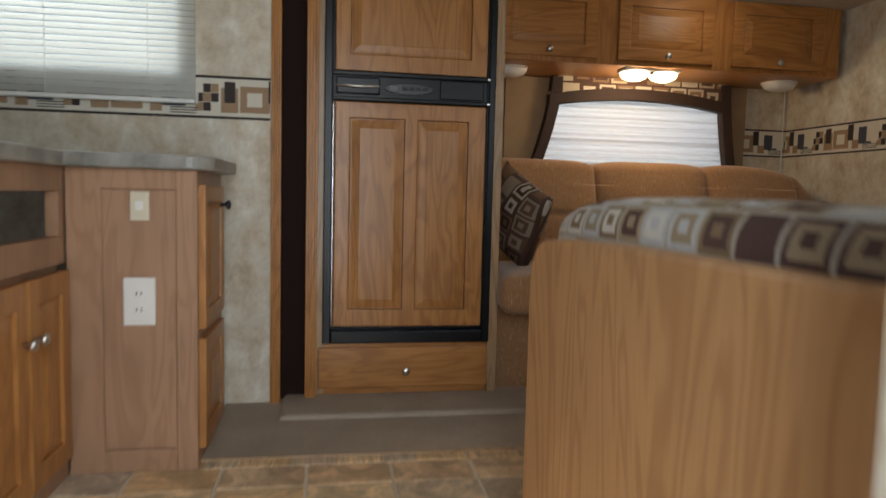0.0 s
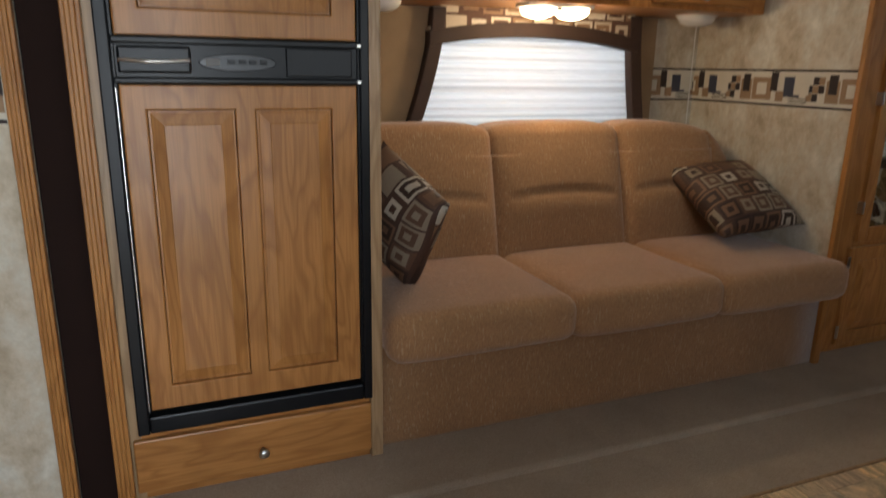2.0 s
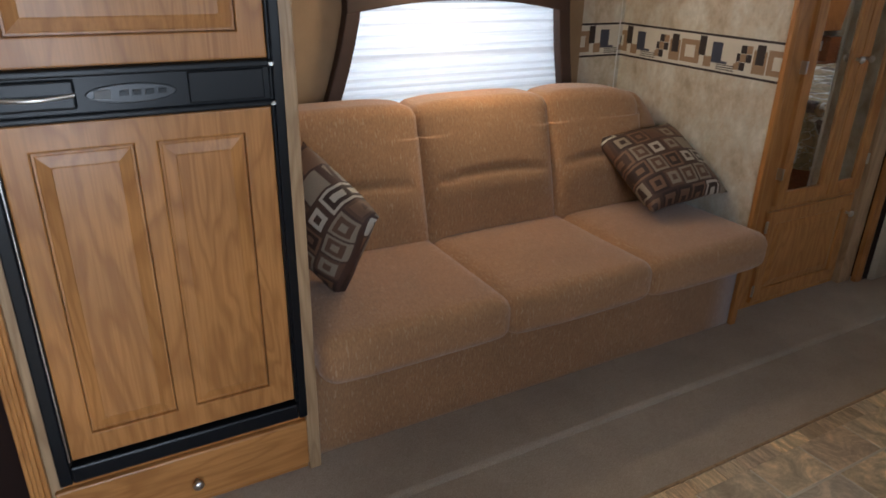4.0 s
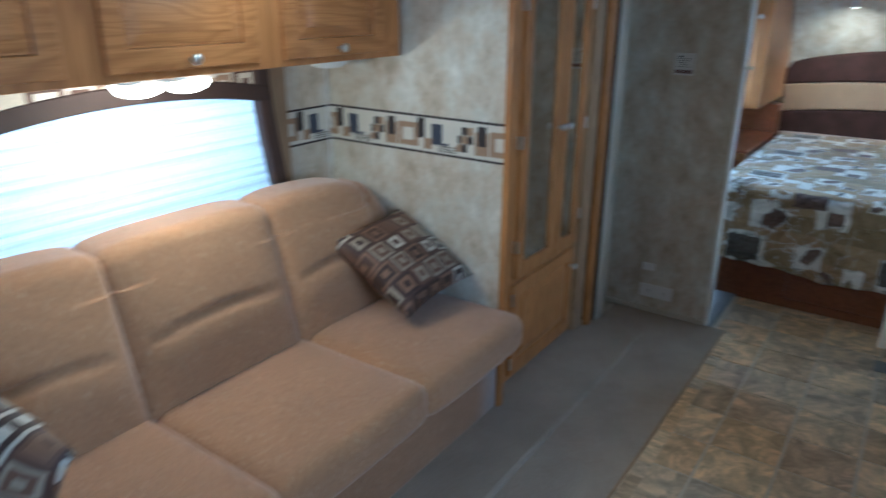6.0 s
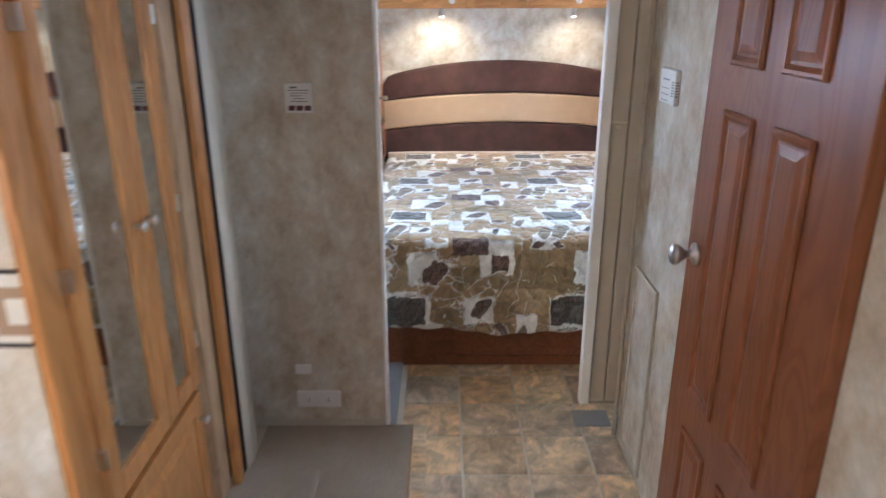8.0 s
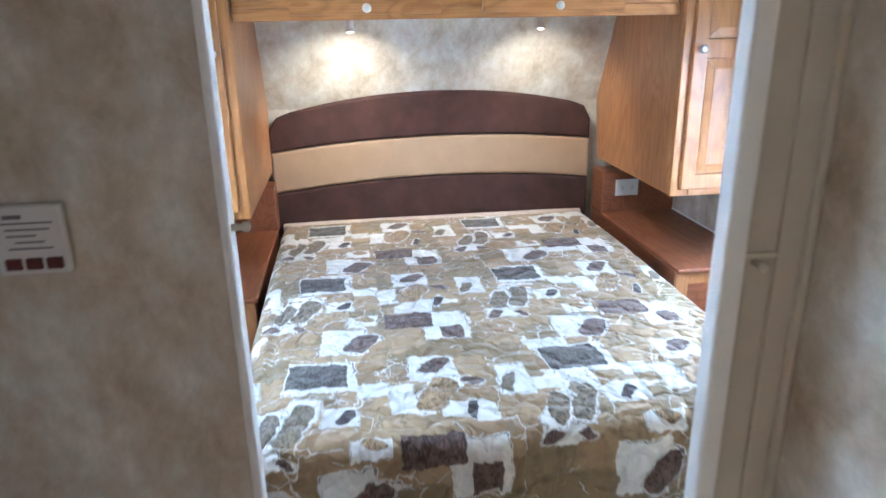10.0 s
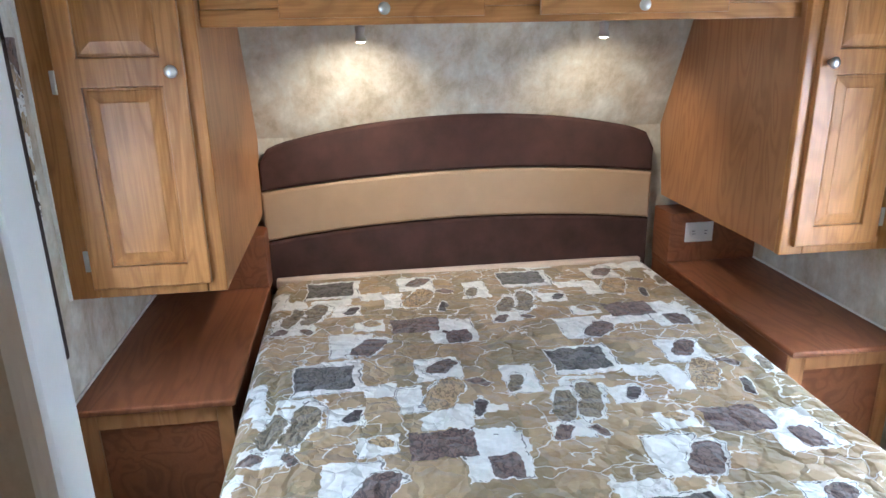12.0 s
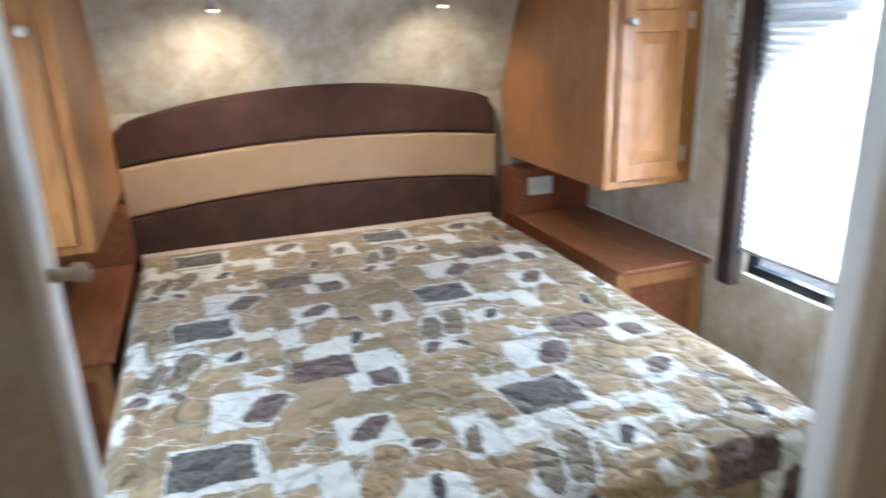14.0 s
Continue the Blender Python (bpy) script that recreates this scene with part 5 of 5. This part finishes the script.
# ---- bedroom ----
def bedroom():
    bed = thing("bed", (5.3, 1.62, 0), "double bed with a leaf-print quilt tucked over the foot", "bed")
    part("base", box(4.52, 6.26, 0.93, 2.31, 0, 0.32, 0.004), stand_wood, bed, "dark oak bed base")
    panel_door(bed, "base_panel", "-x", (4.52, 2.19, 0.0), 1.13, 0.26, [(0.25, 0.88, 0.05, 0.21)], stand_wood)
    def shape(co, d):
        # foot corners taper in, the top is slightly uneven, the foot drape has folds
        k = max(0.0, (4.75 - co.x) / 0.45)
        co.y = 1.615 + (co.y - 1.615) * (1 - 0.07 * k ** 2)
        if d.z > 0.1:
            for ys in (0.99, 2.29):
                co.z -= 0.013 * math.exp(-((co.y - ys) / 0.011) ** 2)
            co.z += 0.006 * math.sin(5.1 * co.x + 1) * math.sin(4.3 * co.y) + 0.004 * noise.noise((co.x * 9, co.y * 9, 0))
        elif co.x < 4.5:
            co.x += 0.012 * math.sin(17 * co.y) + 0.008 * math.sin(41 * co.y + 2)
        if d.z < -0.15:
            co.z += 0.018 * math.sin(6 * co.y + 1) + 0.014 * (co.x - 4.3)
        return co
    part("quilt", soft_box(4.315, 6.20, 0.865, 2.375, 0.255, 0.708, 0.06, 84, shape), quilt_m, bed, "leaf-print quilted cover in tan, white and brown", True)
    part("sheet_edge", soft_box(6.185, 6.228, 0.88, 2.37, 0.66, 0.706, 0.012, 6), tan_sheet_m, bed, "pale folded sheet edge at the headboard", True)

    hb = thing("headboard", (6.25, 1.62, 0.68), "arched headboard in chocolate suede with a tan band", "headboard")
    n = 48
    def arc(z_end, rise, x0=0.838, x1=2.40):
        return [(y, z_end + rise * (1 - ((y - 1.62) / 0.78) ** 2)) for y in np.linspace(x0, x1, n)]
    low, a1, a2 = [(y, 0.64) for y in np.linspace(0.838, 2.40, n)], arc(0.862, 0.050), arc(1.060, 0.048)
    top = []
    for y in np.linspace(0.838, 2.40, n):
        d = abs(y - 1.62)
        z = 1.322 - 0.165 * d * d
        if d > 0.70:
            z = min(z, 1.155 + math.sqrt(max(0.0, 0.0066 - (d - 0.70) ** 2)))
        top.append((y, z))
    for name, lo, hi, mat, label in (("lower_band", low, a1, suede_m, "chocolate suede"), ("middle_band", a1, a2, leather_m, "tan leather-look band"), ("upper_band", a2, top, suede_m, "chocolate suede")):
        outline = [(y, z - 0.010 * (y - 0.84)) for y, z in lo] + [(y, z - 0.003 - 0.010 * (y - 0.84)) for y, z in hi[::-1]]
        bm = prism(outline, 6.235, 6.292, 0.012, "yz")
        part(name, bm, mat, hb, label, False)

    for left in (True, False):
        y0, y1 = (2.388, 2.803) if left else (0.423, 0.80)
        s = thing("nightstand", (5.75, (y0 + y1) / 2, 0), "built-in brown wood bedside stand with a raised rear ledge", "nightstand", "bedside stands")
        part("top", box(5.285, 6.27, y0, y1, 0.68, 0.70, 0.006), stand_wood, s)
        part("body", box(5.315, 6.26, y0 + 0.015, y1 - 0.002, 0.0, 0.68), stand_wood, s)
        bm = bmesh.new()
        for a in ((y0 + 0.015, y0 + 0.055, 0, 0.68), (y1 - 0.055, y1 - 0.003, 0, 0.68), (y0 + 0.055, y1 - 0.055, 0.63, 0.68), (y0 + 0.055, y1 - 0.055, 0, 0.06)):
            box(5.303, 5.316, a[0], a[1], a[2], a[3], 0.002, bm)
        part("face_frame", bm, side_wood, s)
        part("ledge", box(6.12, 6.27, y0, y1, 0.70, 0.905, 0.004), stand_wood, s)

        y0, y1 = (2.40, 2.803) if left else (0.423, 0.795)
        c = thing("bedside_cabinet", (5.7, (y0 + y1) / 2, 0.96), "tall oak cabinet hung above the bedside stand", "cabinet", "bedside cabinets")
        side = [(5.45, 0.96), (6.23, 0.96), (6.288, 1.24), (6.08, 1.65), (5.85, TOP - 0.002), (5.45, TOP - 0.002)]
        part("body", prism(side, y0, y1, 0, "xz"), side_wood, c)
        bm = bmesh.new()
        box(5.425, 5.452, y0, y0 + 0.05, 0.955, TOP - 0.004, 0.004, bm)
        box(5.425, 5.452, y1 - 0.075, y1, 0.955, TOP - 0.004, 0.004, bm)
        box(5.425, 5.452, y0 + 0.05, y1 - 0.075, 0.955, 1.0, 0.004, bm)
        part("face_frame", bm, oak_z, c)
        w = y1 - y0 - 0.105
        if left:
            panel_door(c, "door", "-x", (5.426, y1 - 0.068, 0.985), w, 0.98, [(0.055, w - 0.055, 0.06, 0.515), (0.055, w - 0.055, 0.585, 0.92)], oak_z, knob=(w - 0.025, 0.55), hinges=((-0.004, 0.08), (-0.004, 0.53)))
        else:
            panel_door(c, "door", "-x", (5.426, y1 - 0.034, 0.985), w, 0.98, [(0.055, w - 0.055, 0.06, 0.495), (0.055, w - 0.055, 0.565, 0.92)], oak_z, knob=(0.025, 0.53), hinges=((w + 0.004, 0.08), (w + 0.004, 0.53)))
    outlet("-x", (6.12, 0.675, 0.825), 0.118, 0.082, "white wall outlet on the bedside ledge", True)

    o = thing("overhead_cabinet", (5.8, 1.6, 1.65), "oak overhead cabinet spanning above the bed", "cabinet")
    side = [(5.49, 1.65), (6.08, 1.65), (5.85, TOP - 0.002), (5.49, TOP - 0.002)]
    part("body", prism(side, 0.797, 2.398, 0, "xz"), oak_y, o)
    bm = bmesh.new()
    box(5.465, 5.492, 0.797, 2.398, 1.634, 1.676, 0.004, bm)
    for a, b in ((0.81, 1.035), (1.525, 1.70), (2.19, 2.395)):
        box(5.465, 5.492, a, b, 1.676, TOP - 0.004, 0.003, bm)
    part("face_frame", bm, oak_y, o)
    for ky, a, b in ((1.945, 1.686, 2.204), (1.268, 1.021, 1.538)):
        w = b - a
        panel_door(o, "door", "-x", (5.466, b, 1.652), w, 0.32, [(0.06, w - 0.06, 0.05, 0.27)], oak_y, knob=(b - ky, 0.020))
    for y, ty in ((2.0, 2.03), (1.21, 1.12)):
        r = thing("reading_light", (5.87, y, 1.65), "small nickel reading spotlight under the overhead cabinet", "lamp", "reading lights")
        part("stem", lathe([(0.016, 0), (0.016, 0.008), (0.006, 0.012), (0.006, 0.02)], (5.87, y, 1.651), "-z", 16), nickel_m, r)
        part("cup", lathe([(0.013, 0), (0.016, 0.004), (0.013, 0.022), (0.019, 0.044), (0.021, 0.046), (0.017, 0.044)], (5.87, y, 1.635), "-z", 20), nickel_m, r, smooth=True)
        ob = part("bulb", lathe([(0.013, 0), (0.013, 0.003), (0.004, 0.006)], (5.87, y, 1.590), "-z", 14), lamp_m, r, "glowing bulb face")
        ob.visible_shadow = False

    for name, way, xa, xb, z0, z1, yw in (("window_2", 1, 4.45, 5.19, 0.90, 1.62, 2.805), ("window_3", -1, 4.62, 5.14, 0.69, 1.62, 0.42)):
        w = thing(name, ((xa + xb) / 2, yw, z0), "bedroom window with a drawn white pleated shade", "window", kind="structure")
        bm = bmesh.new()
        ya, yb = sorted((yw + way * 0.02, yw + way * 0.05))
        for q in ((xa, xa + 0.03, z0, z1), (xb - 0.03, xb, z0, z1), (xa + 0.03, xb - 0.03, z0, z0 + 0.03), (xa + 0.03, xb - 0.03, z1 - 0.03, z1)):
            box(q[0], q[1], ya, yb, q[2], q[3], 0.003, bm)
        part("window_frame", bm, black_m, w)
        p = part("pane", box(xa + 0.03, xb - 0.03, ya + 0.012, ya + 0.016, z0 + 0.03, z1 - 0.03), glass_m, w)
        p.visible_shadow = False
        s = thing("pleated_shade", ((xa + xb) / 2, yw, z0), "white pleated shade glowing with daylight", "shade")
        low = z0 if way > 0 else z0 + 0.085
        bm, rows, z, k = bmesh.new(), [], low + 0.012, 0
        while z < z1:
            y = yw - way * (0.004 if k % 2 else 0.014)
            rows.append([bm.verts.new((x, y, z)) for x in (xa - 0.005, xb + 0.005)])
            z += 0.0125
            k += 1
        for r0, r1 in zip(rows, rows[1:]):
            bm.faces.new((r0[0], r0[1], r1[1], r1[0]))
        part("cloth", bm, shade_m, s)
        ya, yb = sorted((yw, yw - way * 0.02))
        part("bottom_rail", box(xa - 0.005, xb + 0.005, ya, yb, low - 0.002, low + 0.012, 0.003), white_m, s)
        v = thing("window_valance", ((xa + xb) / 2, yw, z0), "dark cloth side pieces and leaf-print band round the bedroom window", "valance")
        ya, yb = sorted((yw, yw - way * 0.045))
        for x0, x1 in ((xa - 0.075, xa - 0.008), (xb + 0.008, xb + 0.075)):
            part("leg", box(x0, x1, ya, yb, low - (0.035 if way > 0 else 0.13), z1 + 0.05, 0.008), surround_m, v, "dark brown padded side piece")
        part("band", box(xa - 0.075, xb + 0.075, ya, yb, z1 - 0.02, z1 + 0.16, 0.008), quilt_m, v, "leaf-print cloth band")
        ya, yb = sorted((yw, yw - way * 0.03))
        for x, out in ((xa - 0.075, -1), (xb + 0.075, 1)):
            wing = [(x, 1.02)] + [(x + out * 0.075 * (k / 8) ** 0.7, 1.02 + 0.60 * k / 8) for k in range(1, 9)] + [(x, 1.62)]
            part("wing", prism(wing, ya, yb, 0.003), quilt_m, v, "curved leaf-print side wing")


kitchen()
refrigerator()
sofa()


def lie(u, v):
    """The turn of a flat thing whose own x and y run along u and v."""
    u = Vector(u).normalized()
    w = u.cross(Vector(v)).normalized()
    return Matrix((u, w.cross(u), w)).transposed().to_4x4()


pillow((2.45, 3.035, 0.685), lie((0.408, 0.002, 0.024), (-0.01, 0.359, 0.21)), 0.43, "brown squares-print throw pillow leaning in the sofa corner")
e1, e2 = Vector((-0.10, 0.30, 0.92)).normalized(), Vector((0.36, -0.88, 0.30)).normalized()
pillow((0.93, 2.94, 0.715), lie(e1 + e2, e1 - e2), 0.36, "brown squares-print throw pillow leaning by the refrigerator")
upper_cabinets()
sofa_window()
wardrobe()
fittings()
dinette()
bedroom()


# ---- floor tiles ----
def tiles():
    sx, sy, gap = 0.24, 0.2475, 0.0095
    bm = box(-sx / 2 + gap / 2, sx / 2 - gap / 2, -sy / 2 + gap / 2, sy / 2 - gap / 2, -0.004, 0.0)
    bmesh.ops.bevel(bm, geom=[e for e in bm.edges if all(v.co.z > -0.001 for v in e.verts)], offset=0.0015, segments=1, affect="EDGES")
    me = bpy.data.meshes.new("tile")
    bm.to_mesh(me), bm.free()
    me.materials.append(tile_m)
    for i in range(-22, 8):
        for j in range(-7, 2):
            x, y = 3.92 + (i - 0.5) * sx, 1.922 + (j - 0.5) * sy
            if x < -1.9 or x > 4.62 or y < 0.45 or y > 2.10:
                continue
            if y < 1.25 and 2.2 < x < 4.05:
                continue
            ob = new("tile", me)
            ob.location, ob.parent = (x, y, 0.0), floor


def border_tiles():
    rng, x = random.Random(21), -0.22
    while x < 3.98:
        w = min(rng.uniform(0.09, 0.17), 3.99 - x)
        ob = new("border_tile", border_mesh)
        ob.location, ob.scale, ob.parent = (x + w / 2, 2.088, 0.0), (w, 1, 1), floor
        x += w


border_mesh = bpy.data.meshes.new("border_tile")
_bm = box(-0.48, 0.48, -0.026, 0.026, -0.004, 0.0022)
_bm.to_mesh(border_mesh), _bm.free()
border_mesh.materials.append(tile_m)
tiles()
border_tiles()
